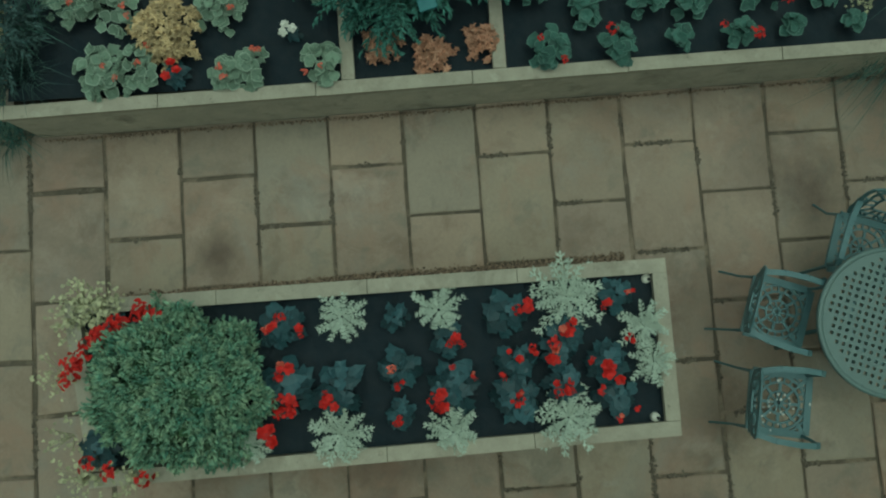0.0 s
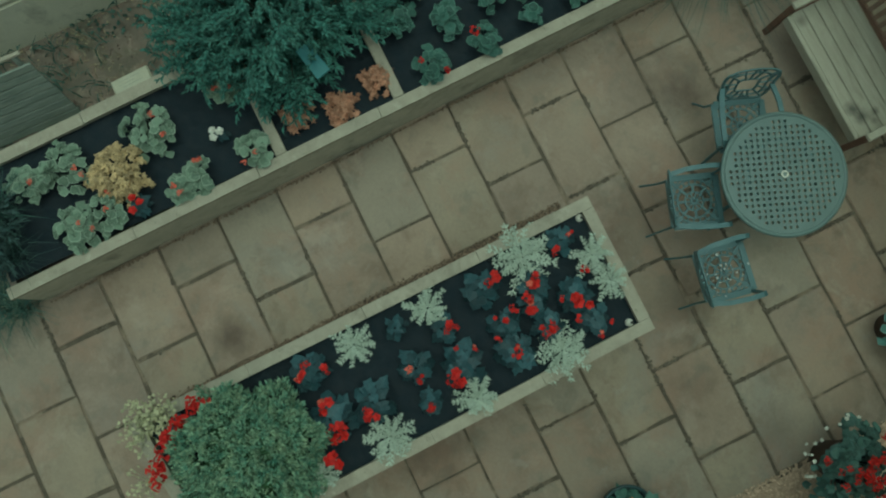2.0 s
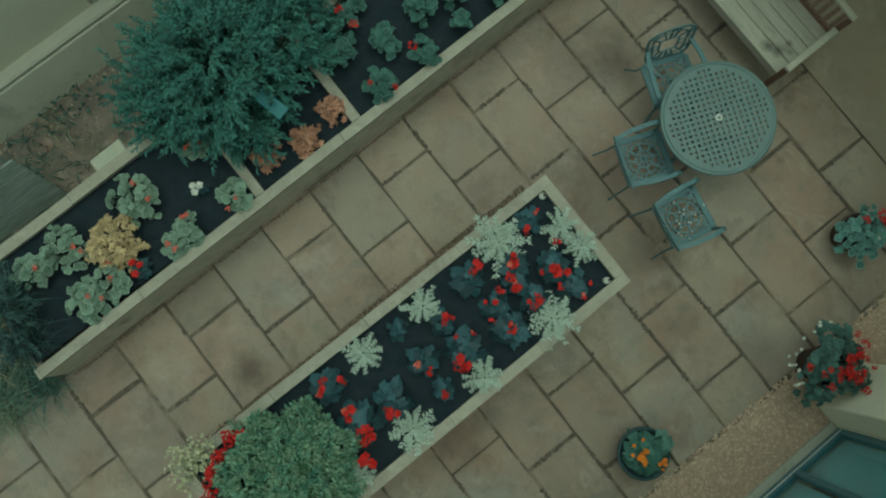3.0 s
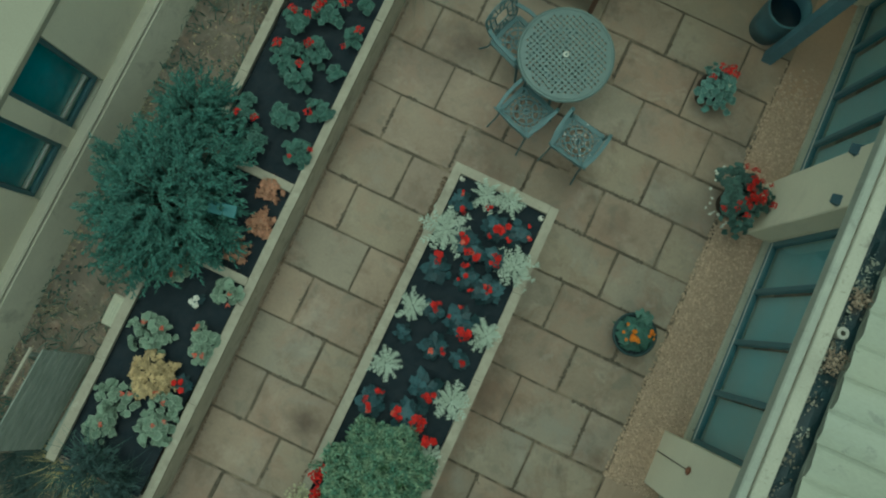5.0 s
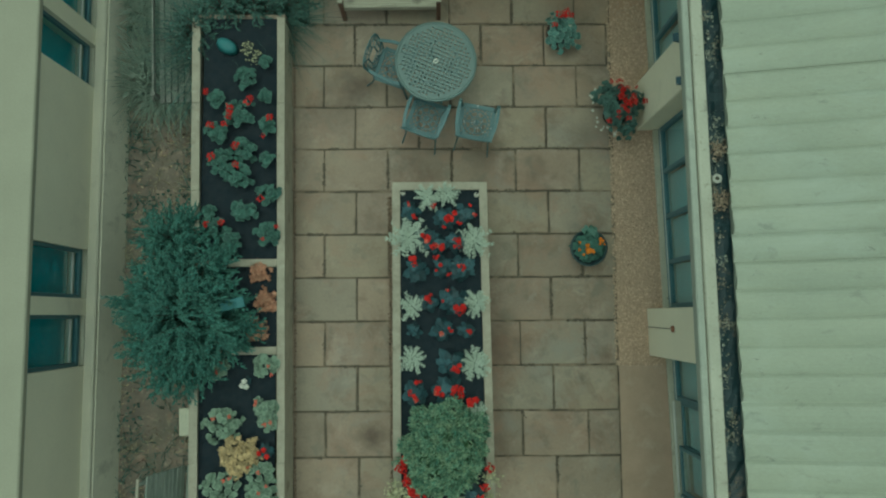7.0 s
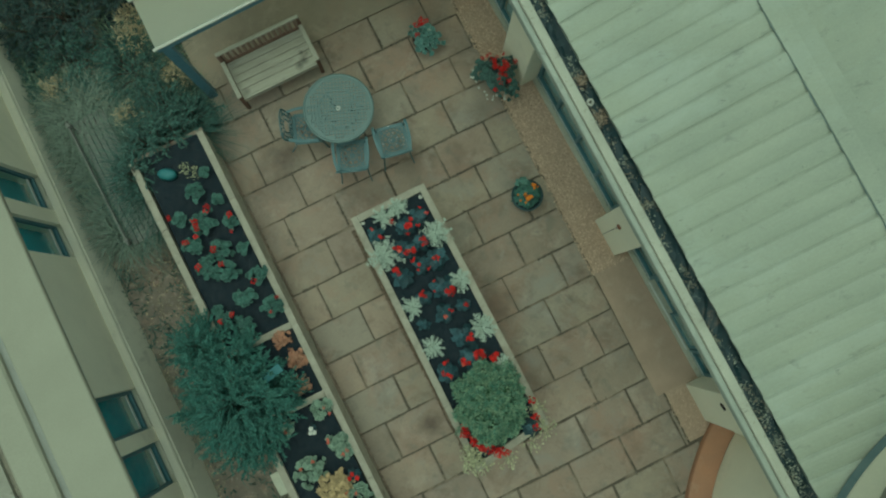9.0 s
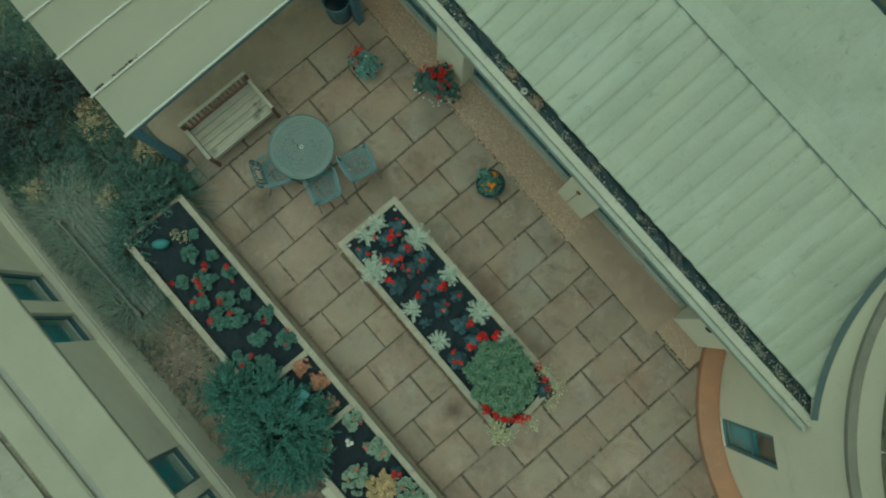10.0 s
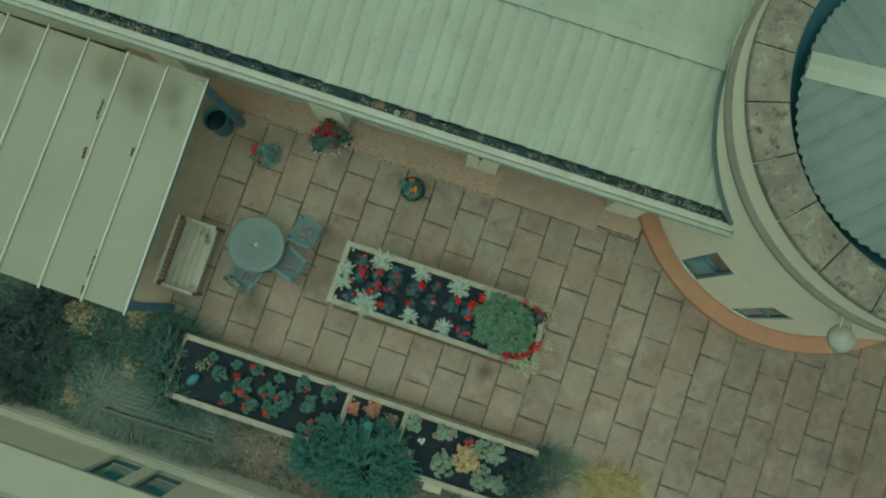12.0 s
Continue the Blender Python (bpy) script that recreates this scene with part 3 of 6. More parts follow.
def silver_foliage(radius, height, n):
    """Felted fronds cut into narrow lobes, whorl over whorl, with gaps between the outer ones."""
    g = Geo()
    for i in range(n):
        a = i * 2.39996 + R.uniform(-0.3, 0.3)
        ring = (i + 0.5) / n
        length = radius * (0.42 + 0.64 * ring) * R.uniform(0.70, 1.14)
        rise = 1.2 - 1.1 * ring
        d = Vector((math.cos(a), math.sin(a), rise * 0.6)).normalized()
        base = Vector((0.01 * math.cos(a), 0.01 * math.sin(a), height * (0.80 - 0.45 * ring) * R.uniform(0.85, 1.1)))
        s = d.cross(Vector((0, 0, 1))).normalized()
        s.rotate(Matrix.Rotation(R.uniform(-0.5, 0.5), 3, d))
        u = s.cross(d).normalized()
        steps = 6
        pts = [base + d * length * k / steps - Vector((0, 0, 1)) * 0.22 * length * (k / steps) ** 2 for k in range(steps + 1)]
        for k in range(steps):
            w = 0.0028 + radius * 0.010
            g.add([pts[k] - s * w, pts[k] + s * w, pts[k + 1] + s * w * 0.8, pts[k + 1] - s * w * 0.8], [(0, 1, 2, 3)])
            if k < (1 if ring < 0.4 else 2):
                continue
            for side in (-1, 1):
                ln = (0.005 + length * 0.235) * (1.0 - 0.11 * abs(k - 3.2)) * R.uniform(0.75, 1.2)
                dd = (d * 0.9 + s * side * 0.75 + u * R.uniform(-0.1, 0.4)).normalized()
                q = pts[k]
                for turn, off, sz in ((0.0, 0.0, 1.0), (0.7, 0.40, 0.36), (-0.7, 0.40, 0.36)):
                    e = dd.copy()
                    e.rotate(Matrix.Rotation(turn, 3, u))
                    o = q + dd * ln * off
                    cs = e.cross(u).normalized() * (0.0019 + ln * 0.06)
                    g.add([o - cs * 0.6, o + e * ln * sz * 0.5 - cs, o + e * ln * sz * 1.12, o + e * ln * sz * 0.5 + cs, o + cs * 0.6], [(0, 1, 2, 3, 4)])
    return g


def bloom(r, petals, layers=2, cup=0.4):
    g = Geo()
    for l in range(layers):
        for k in range(petals):
            a = math.tau * (k + 0.5 * l) / petals + R.uniform(-0.15, 0.15)
            rr = r * (1 - 0.35 * l)
            out = Vector((math.cos(a), math.sin(a), cup * (0.4 + l) * R.uniform(0.6, 1.3)))
            s = Vector((-math.sin(a), math.cos(a), 0)) * rr * 0.48
            o = Vector((0, 0, 0.004 + 0.012 * l))
            g.add([o, o + out * rr * 0.55 + s, o + out * rr + s * 0.6, o + out * rr * 1.05, o + out * rr - s * 0.6, o + out * rr * 0.55 - s],
                  [(0, 1, 2, 3), (0, 3, 4, 5)])
    return g


def umbel(r, n):
    """A head of many small petals."""
    g = Geo()
    for i in range(n):
        a, d = R.uniform(0, math.tau), r * math.sqrt(R.random())
        z = 0.6 * r * math.sqrt(max(0.0, 1 - (d / r) ** 2)) + R.uniform(-0.003, 0.003)
        round_leaf(g, (d * math.cos(a), d * math.sin(a), z), (math.cos(a) * d / r + R.uniform(-0.4, 0.4), math.sin(a) * d / r + R.uniform(-0.4, 0.4), 1), r * R.uniform(0.26, 0.38), 6, 0.3)
    return g


BLOOMS = {c: [as_mesh(bloom(0.05, 5, 2), "flower") for _ in range(3)] for c in ("red", "orange", "whitepetal")}
UMBELS = {c: [as_mesh(umbel(0.05, 16), "flower") for _ in range(3)] for c in ("red", "salmon")}
BLOOMS["salmon"] = [as_mesh(bloom(0.05, 5, 2), "flower") for _ in range(2)]
for table in (BLOOMS, UMBELS):
    for c, ms in table.items():
        for me in ms:
            me.materials.append(M[c])


def flower(parent, kind, colour, x, y, z, r):
    me = R.choice((BLOOMS if kind == "bloom" else UMBELS)[colour])
    o = parent.matrix_basis.translation
    ob = new("flower", me)
    ob.parent = parent
    tilt = Euler((R.uniform(-0.4, 0.4), R.uniform(-0.4, 0.4), R.uniform(0, 6.28)))
    ob.matrix_basis = Matrix.LocRotScale(Vector((x, y, z)) - o, tilt, (r / 0.05,) * 3)
    return ob


def nearest(plants, x, y):
    return min(plants, key=lambda p: (p.matrix_basis.translation.x - x) ** 2 + (p.matrix_basis.translation.y - y) ** 2)


# ---- ground and paving ----
ground = solid("ground", prism([(-300, -300), (300, -300), (300, 300), (-300, 300)], -0.8, -0.42), "grassland", "rough dark grass and earth reaching far off", "ground", "structure")
solid("ground_strip", prism([(-2.97, -14), (-1.66, -14), (-1.66, -2.96), (-1.66, 4.2), (-0.3, 4.3), (-0.3, 12), (-2.97, 12)], -0.43, -0.25), "dirt",
      "scrubby brown dirt strip between raised bed and wall", "bare earth", "structure")
paving = solid("pavement", prism([(-1.34, -12.0), (7.0, -12.0), (7.0, 7.5), (-0.3, 7.5), (-0.3, 4.2), (-0.46, 4.0), (-0.46, -2.96), (-1.34, -2.96)], -0.45, -0.013), "mortar",
               "buff sandstone paving slabs laid in running bond", "paving", "structure")
GRAVEL_X = 3.985
gravel = solid("gravel_strip", prism([(GRAVEL_X, -0.6), (4.75, -0.6), (4.62, 4.3), (4.5, 7.4), (GRAVEL_X, 7.4)], -0.016, 0.004), "gravel_bed", "buff pea gravel strip at the wall foot", "gravel", "structure")
apron = solid("concrete_apron", prism([(GRAVEL_X, -2.75), (4.85, -2.75), (4.75, -0.6), (GRAVEL_X, -0.6)], -0.016, 0.006), "apron", "smooth brown concrete apron before a door", "concrete", "structure")
solid("concrete_floor", prism([(-0.3, 4.79), (GRAVEL_X, 4.79), (GRAVEL_X, 7.4), (-0.3, 7.4)], -0.016, 0.003), "muddy", "brown stained concrete by the canopy", "concrete", "structure")
patch = solid("gravel_patch", prism([(4.12, -3.6), (4.9, -3.6), (4.85, -2.75), (4.12, -2.75)], -0.016, 0.002), "gravel_bed", "small gravel patch beside a pier", "gravel", "structure")

# ---- east building ----
EAST = pose(4.66, 0, 0, 0, 0, 1.6)
TOP = pose(0, 0, 0, 0, 0, -0.7)
hall = thing("hall_building", "cream rendered hall with a white corrugated roof", "building", EAST)
PIERS = (-3.10, -0.16, 2.97, 6.10)
BAYS = [(-2.78, -0.48), (0.16, 2.65), (3.29, 5.78)]
NORTH = 11.0
# the wall in pieces round the glazed bays
edges = [-4.6] + [v for b in BAYS for v in b] + [NORTH]
for a, b in zip(edges[0::2], edges[1::2]):
    part("wall", box(0.0, 0.3, a, b, -0.3, 3.05), "render", hall)
for a, b in BAYS:
    part("wall", box(0.0, 0.3, a, b, 2.35, 3.05), "render", hall)
    part("sill", box(-0.05, 0.3, a, b, -0.3, 0.06, 0.01), "lip", hall, "worn pale threshold")
for v in PIERS:
    pier = part("pier", box(-0.27, 0.0, v - 0.32, v + 0.32, -0.3, 3.03, 0.012), "render", hall, "square cream rendered pier")
    if v == -0.16:
        part("vent_hole", lathe([(0.001, 0.0), (0.035, 0.0), (0.045, 0.02), (0.03, 0.03), (0.001, 0.012)], 14, closed=False), "rust", pier, "small round rusty vent",
             pose(-0.272, v + 0.06, 1.11, 0, -90, 0))
        g = Geo()
        bar(g, (-0.276, v + 0.06, 1.08), (-0.276, v + 0.07, 0.02), 0.008, 0.008)
        part("cable", g, "claypot", pier, "thin dark cable")
    if v == -3.10:
        # flat disc; the darkness of the hollow is put into its black
        part("vent_hole", lathe([(0.001, 0.004), (0.05, 0.004), (0.062, 0.008), (0.062, 0.0), (0.001, 0.0)], 16, closed=False), "dark", pier, "round dark vent opening",
             pose(-0.271, v + 0.10, 1.25, 0, -90, 0))


def flood_light(m):
    """A wedge-shaped hood on a bracket, pointing down from the pier."""
    fl = thing("flood_light", "dark blue floodlight hood on a pale bracket", "floodlight", m, group="floodlights under the eaves")
    g = Geo()
    g.add([(0, -0.11, 0.10), (0, 0.11, 0.10), (-0.20, -0.09, 0.0), (-0.20, 0.09, 0.0), (0, -0.11, -0.06), (0, 0.11, -0.06), (-0.19, -0.08, -0.035), (-0.19, 0.08, -0.035)],
          [(0, 1, 3, 2), (2, 3, 7, 6), (0, 2, 6, 4), (1, 5, 7, 3), (0, 4, 5, 1), (4, 6, 7, 5)])
    part("hood", g, "flood", fl)
    part("lens", box(-0.15, -0.03, -0.07, 0.07, -0.064, -0.058), "dullwhite", fl, "frosted lens")
    part("bracket", box(0.0, 0.10, -0.05, 0.05, -0.02, 0.06, 0.006), "dullwhite", fl, "pale wall bracket")
    return fl


flood_light(pose(4.33, 2.72, 1.98) @ Matrix.Scale(0.48, 4))
flood_light(pose(4.33, 3.24, 1.95) @ Matrix.Scale(0.52, 4))


def glazing(a, b, panes, frame_mat):
    """A framed run of glass between two piers."""
    w = part("window", box(0.02, 0.10, a, b, 0.06, 0.14, 0.006), frame_mat, hall, "blue-grey framed full-height window")
    part("window_head", box(0.02, 0.10, a, b, 2.27, 2.35, 0.006), frame_mat, w)
    step = (b - a) / panes
    for i in range(panes + 1):
        v = min(max(a + i * step, a + 0.03), b - 0.03)
        part("mullion", box(0.02, 0.10, v - 0.03, v + 0.03, 0.14, 2.27, 0.006), frame_mat, w)
    for i in range(panes):
        part("pane", box(0.055, 0.063, a + i * step + 0.03, a + (i + 1) * step - 0.03, 0.14, 2.27), "glass", w)
        # added backing sheet, coloured like the sky mirrored in the pane
        part("blind", box(0.14, 0.15, a + i * step + 0.04, a + (i + 1) * step - 0.04, 0.10, 2.27), "skygrey", w)
    part("bead", box(0.012, 0.020, a + 0.02, b - 0.02, 0.135, 0.152), "whiteframe", w, "thin white glazing bead")
    return w


glazing(0.16, 2.65, 4, "frame")
glazing(3.29, 5.78, 4, "frame")
glazing(-2.78, -2.32, 1, "frame")
glazing(-1.08, -0.48, 1, "frame")
sliding = part("sliding_door", box(0.02, 0.17, -2.32, -1.08, 2.27, 2.35, 0.006), "whiteframe", hall, "white framed sliding door")
part("track", box(-0.012, 0.012, -2.30, -1.10, 0.0605, 0.085, 0.004), "whiteframe", sliding, "white floor track")
part("track", box(0.135, 0.160, -2.30, -1.10, 0.0605, 0.085, 0.004), "whiteframe", sliding, "white floor track")
for u, lo, hi in ((0.045, -2.30, -1.68), (0.10, -1.72, -1.10)):
    for v in (lo + 0.025, hi - 0.025):
        part("stile", box(u - 0.016, u + 0.016, v - 0.025, v + 0.025, 0.10, 2.26, 0.005), "frame", sliding)
    part("rail", box(u - 0.016, u + 0.016, lo + 0.052, hi - 0.052, 0.10, 0.17, 0.005), "frame", sliding)
    part("pane", box(u - 0.004, u + 0.004, lo + 0.052, hi - 0.052, 0.17, 2.26), "glass", sliding)
part("blind", box(0.20, 0.21, -2.3, -1.1, 0.10, 2.27), "skygrey", sliding)
# unseen room surfaces added so the glass has something dim behind it
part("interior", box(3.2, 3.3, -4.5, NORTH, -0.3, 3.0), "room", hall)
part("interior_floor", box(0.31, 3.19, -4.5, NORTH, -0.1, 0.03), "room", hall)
part("soffit", box(-0.69, 3.85, -4.25, NORTH, 3.05, 3.10), "render", hall, m=TOP)
part("gutter_fascia", box(-0.705, -0.632, -4.25, NORTH, 3.06, 3.185, 0.012), "fascia", hall, "weathered pale outer fascia board", TOP)
part("gutter_lip", box(-0.624, -0.508, -4.25, NORTH, 3.101, 3.205, 0.010), "lip", hall, "lichen-stained concrete gutter lip", TOP)
part("fascia_gap", box(-0.632, -0.624, -4.25, NORTH, 3.101, 3.168), "coping", hall, "dark silted joint behind the fascia", TOP)
g = Geo()
R.seed(3)
nx, ny = 5, 200
for j in range(ny + 1):
    for i in range(nx + 1):
        u, v = -0.510 + 0.26 * i / nx, -4.25 + (NORTH + 4.25) * j / ny
        g.v.append((u, v, 3.135 + 0.035 * noise.noise((u * 9, v * 5, 0)) + 0.02 * noise.noise((u * 25, v * 20, 4))))
for j in range(ny):
    for i in range(nx):
        k = j * (nx + 1) + i
        g.f.append((k, k + 1, k + nx + 2, k + nx + 1))
part("gutter_bed", g, "gutter", hall, "black silted gutter with moss and leaves", TOP)
crust, moss = Geo(), Geo()
for _ in range(95):
    cu, cv, size = R.uniform(-0.50, -0.38), R.uniform(-4.1, NORTH), R.uniform(0.03, 0.13)
    target = crust if R.random() < 0.6 else moss
    for _ in range(R.randint(10, 46)):
        u, v, r = R.gauss(cu, 0.035), R.gauss(cv, size), R.choice((0.004, 0.005, 0.007, 0.010, 0.014))
        if not -0.515 < u < -0.30:
            continue
        c = Vector((u, v, 3.160 if u > -0.5 else 3.207))
        target.add([c + Vector((r * R.uniform(0.3, 1.5) * math.cos(q), r * R.uniform(0.3, 1.5) * math.sin(q), -0.004)) for q in (0, 1.05, 2.1, 3.14, 4.2, 5.2)] + [c + Vector((0, 0, r * 0.5))],
                   [(k, (k + 1) % 6, 6) for k in range(6)])
tagged(part("gutter_moss", moss, "coping", hall, "grey-brown moss and silt", TOP), kind="stuff")
for v, size in ((1.66, 0.07), (1.16, 0.08)):
    g = Geo()
    for _ in range(120):
        u, w, r = R.gauss(-0.42, size * 0.55), R.gauss(v, size * 0.6), R.uniform(0.006, 0.015)
        round_leaf(g, (u, w, 3.165 + R.uniform(0, 0.05)), (R.uniform(-0.7, 0.7), R.uniform(-0.7, 0.7), 1), r, 6)
    tagged(part("leaf_clot", g, "clot", hall, "buff clot of dead leaves in the gutter", TOP), kind="stuff")
part("pipe_end", lathe([(0.020, 3.14), (0.045, 3.14), (0.045, 3.225), (0.020, 3.225)], 18), "dullwhite", hall, "grey open pipe end standing in the gutter", TOP @ pose(-0.46, 1.37, 0), smooth=False)
g = crust
tagged(part("gutter_debris", g, "crust", hall, "pale crusts of lichen and grit", TOP), kind="stuff")

# corrugated sheets: one profile a sheet wide, laid side by side
SHEET = 0.2604
def roof_sheet(u0, z0, u1, z1, depth=1.0, name="roof_sheet"):
    g = Geo()
    prof = [(0.0, 0.0), (0.12, 0.012), (0.32, 0.025), (0.55, 0.033), (0.74, 0.034), (0.86, 0.027), (0.93, 0.014), (0.975, 0.002), (1.0, 0.0)]
    n, steps = len(prof), 6
    for s in range(steps + 1):
        f = s / steps
        for k, (p, h) in enumerate(prof):
            wav = 0.009 * math.sin(p * 6.28) if s == 0 else 0.0
            g.v.append((u0 + (u1 - u0) * f + wav, p * SHEET, z0 + (z1 - z0) * f + h * depth))
    for s in range(steps):
        for k in range(n - 1):
            i = s * n + k
            g.f.append((i, i + n, i + n + 1, i + 1))
    return g.mesh(name)


roof = part("roof", box(-0.32, 1.6, -4.2, NORTH, 3.101, 3.16), "whiteroof", hall, "white painted corrugated roof with grey stains", TOP)
west_sheet, east_sheet = roof_sheet(-0.352, 3.235, 1.63, 3.70), roof_sheet(1.61, 3.70, 3.85, 3.22, 0.4)
for me in (west_sheet, east_sheet):
    me.materials.append(M["whiteroof"])
count = int((NORTH + 4.1) / SHEET)
for i in range(count):
    for me in (west_sheet, east_sheet):
        ob = new("roof_sheet", me)
        ob.parent = roof
        ob.matrix_basis = pose(R.uniform(-0.012, 0.012), -4.123 + i * SHEET, R.uniform(0, 0.004))
g = Geo()
g.add([(u, v, z) for v in (-4.0, NORTH) for u, z in ((1.598, 3.728), (1.60, 3.752), (1.82, 3.742), (2.06, 3.690), (2.06, 3.672), (1.82, 3.722))],
      [(0, 1, 7, 6), (1, 2, 8, 7), (2, 3, 9, 8), (3, 4, 10, 9), (0, 5, 4, 3, 2, 1), (6, 7, 8, 9, 10, 11)])
part("ridge_cap", g, "whiteroof", roof, "flat pale ridge capping")
# broken dark strip that paints the shadow gap under the cap's edge
g = Geo()
n = 400
for i in range(n + 1):
    v = -4.0 + (NORTH + 4.0) * i / n
    w = 0.004 + 0.009 * abs(noise.noise((v * 5, 0.3, 0))) + (0.008 if noise.noise((v * 2.2, 7, 0)) > 0.1 else 0)
    if (v / SHEET) % 1.0 < 0.12 or noise.noise((v * 3.1, 2, 5)) > 0.45:
        w = 0.001
    g.v += [(1.596 - w, v, 3.7355), (1.599, v, 3.7375)]
for i in range(n):
    g.f.append((2 * i, 2 * i + 1, 2 * i + 3, 2 * i + 2))
part("ridge_joint", g, "lead", roof, "thin dark ridge joint")
part("far_gutter", box(3.80, 3.95, -4.2, NORTH, 3.0, 3.2, 0.01), "gutter", hall)
part("far_wall", box(3.3, 3.5, -4.5, NORTH, -0.3, 3.05), "render", hall)
part("downpipe", tube([(-0.62, -4.2, 3.1), (-0.55, -4.22, 2.6), (-0.5, -4.25, 0.0)], [0.045, 0.04, 0.04], 10), "bluepost", hall, "blue-grey downpipe at the gutter end")

# ---- apse ----
AX, AY = 6.5, -6.5
apse = thing("round_apse", "cream rendered round apse with stone coping", "building", pose(AX, AY, 0))
WINS = [(141.8, 150.2), (165.6, 172.8)]
WR, Z_LO, Z_HI = 3.25, 0.17, 2.1


def arc(r0, r1, z0, z1, a0, a1, n):
    return lathe([(r0, z0), (r1, z0), (r1, z1), (r0, z1)], n, radians(a0), radians(a1))


stops = [0.0] + [a for w in WINS for a in w] + [360.0]
for a, b in zip(stops[0::2], stops[1::2]):
    part("wall", arc(WR - 0.3, WR, -0.3, Z_HI, a, b, max(3, int((b - a) / 2.5))), "render", apse, smooth=False)
for a, b in WINS:
    part("wall", arc(WR - 0.3, WR, -0.3, Z_LO, a, b, 4), "render", apse)
    w = part("window", arc(WR - 0.08, WR - 0.025, Z_LO, Z_LO + 0.07, a, b, 4), "frame", apse, "blue-grey framed narrow window")
    part("window_head", arc(WR - 0.08, WR - 0.025, Z_HI - 0.07, Z_HI, a, b, 4), "frame", w)
    for q in (a, b):
        part("jamb", arc(WR - 0.08, WR - 0.025, Z_LO + 0.07, Z_HI - 0.07, q - (0.9 if q == b else 0), q + (0.9 if q == a else 0), 1), "frame", w)
    part("transom", arc(WR - 0.08, WR - 0.025, 1.19, 1.23, a + 0.9, b - 0.9, 3), "frame", w)
    part("pane", arc(WR - 0.056, WR - 0.048, Z_LO + 0.07, Z_HI - 0.07, a + 0.9, b - 0.9, 4), "glass", w)
    part("blind", arc(WR - 0.17, WR - 0.155, 1.2, Z_HI, a, b, 4), "rust", w, "brown blind half drawn")
    # added teal sheet in place of a reflection in the lower glass
    part("lining", arc(WR - 0.15, WR - 0.14, 0.05, 1.2, a - 1, b + 1, 4), "skyteal", w, "teal lining in the lower pane")
part("wall_upper", arc(WR - 0.3, WR, Z_HI, 4.74, 0, 360, 144), "render", apse)
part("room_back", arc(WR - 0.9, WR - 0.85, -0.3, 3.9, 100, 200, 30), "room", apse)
part("string_course", lathe([(WR - 0.02, 4.02), (WR + 0.05, 4.02), (WR + 0.075, 4.07), (WR + 0.075, 4.14), (WR + 0.02, 4.20), (WR - 0.02, 4.20)], 144), "course", apse, "grey moulded string course")
part("plinth", lathe([(WR - 0.04, -0.1), (WR + 0.35, -0.1), (WR + 0.35, 0.10), (WR + 0.335, 0.125), (WR + 0.03, 0.165), (WR + 0.02, 0.14), (WR - 0.04, 0.14)], 120), "terracotta", apse, "orange terracotta plinth round the wall")
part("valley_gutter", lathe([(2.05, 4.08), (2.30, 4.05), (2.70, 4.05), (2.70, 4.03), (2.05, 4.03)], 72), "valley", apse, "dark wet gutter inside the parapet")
deck = part("apse_roof", lathe([(0.001, 4.70), (2.2, 4.06), (2.2, 4.04), (0.001, 4.6)], 48, closed=False), "deckroof", apse, "grey corrugated hipped roof inside the parapet")
# four slopes of ribbed sheets between hips
DECK_R, PITCH = 2.36, 0.31
for turn in (45, 135, 225, 315):
    for i in range(-6, 6):
        w0, w1 = i * PITCH, (i + 1) * PITCH
        g = Geo()
        rows = []
        for p, h in ((0.0, 0.0), (0.14, 0.018), (0.38, 0.034), (0.66, 0.034), (0.88, 0.016), (0.97, -0.004), (1.0, 0.0)):
            w = w0 + (w1 - w0) * p
            far = math.sqrt(max(0.0, (DECK_R + 0.02 * math.sin(p * 12)) ** 2 - w * w))
            near = min(abs(w), far)
            for d in (near, (near + far) / 2, far):
                rise = 4.84 - 0.26 * d
                g.v.append((d, w, rise + h))
        for k in range(6):
            for f in range(2):
                q = k * 3 + f
                g.f.append((q, q + 1, q + 4, q + 3))
        part("roof_sheet", g, "deckroof", deck, m=pose(0, 0, 0, 0, 0, turn))
for turn in (0, 90, 180, 270):
    g = Geo()
    g.add([(d, w, 4.90 - 0.184 * d + dz - (0.05 if w else 0)) for d in (0.0, 2.34) for dz in (0, -0.012) for w in (-0.21, 0.0, 0.21)],
          [(0, 1, 7, 6), (1, 2, 8, 7), (3, 9, 10, 4), (4, 10, 11, 5), (0, 6, 9, 3), (2, 5, 11, 8), (6, 7, 8, 11, 10, 9), (0, 3, 4, 5, 2, 1)])
    part("hip_cap", g, "whiteroof", deck, "pale flat hip flashing", pose(0, 0, 0, 0, 0, turn))
g = Geo()
for i in range(41):
    a = radians(88 + 47 * i / 40)
    x = WR * math.cos(a) + AX - 4.6
    z = 3.26 + 0.232 * min(x + 0.37, 2.0) - 0.2 * max(0.0, x - 1.63)
    g.v += [((WR + 0.045) * math.cos(a), (WR + 0.045) * math.sin(a), z), ((WR + 0.006) * math.cos(a), (WR + 0.006) * math.sin(a), z + 0.09)]
for i in range(40):
    g.f.append((2 * i, 2 * i + 1, 2 * i + 3, 2 * i + 2))
part("lead_flashing", g, "lead", apse, "blue-grey lead flashing where roof meets apse")
STONES = 24
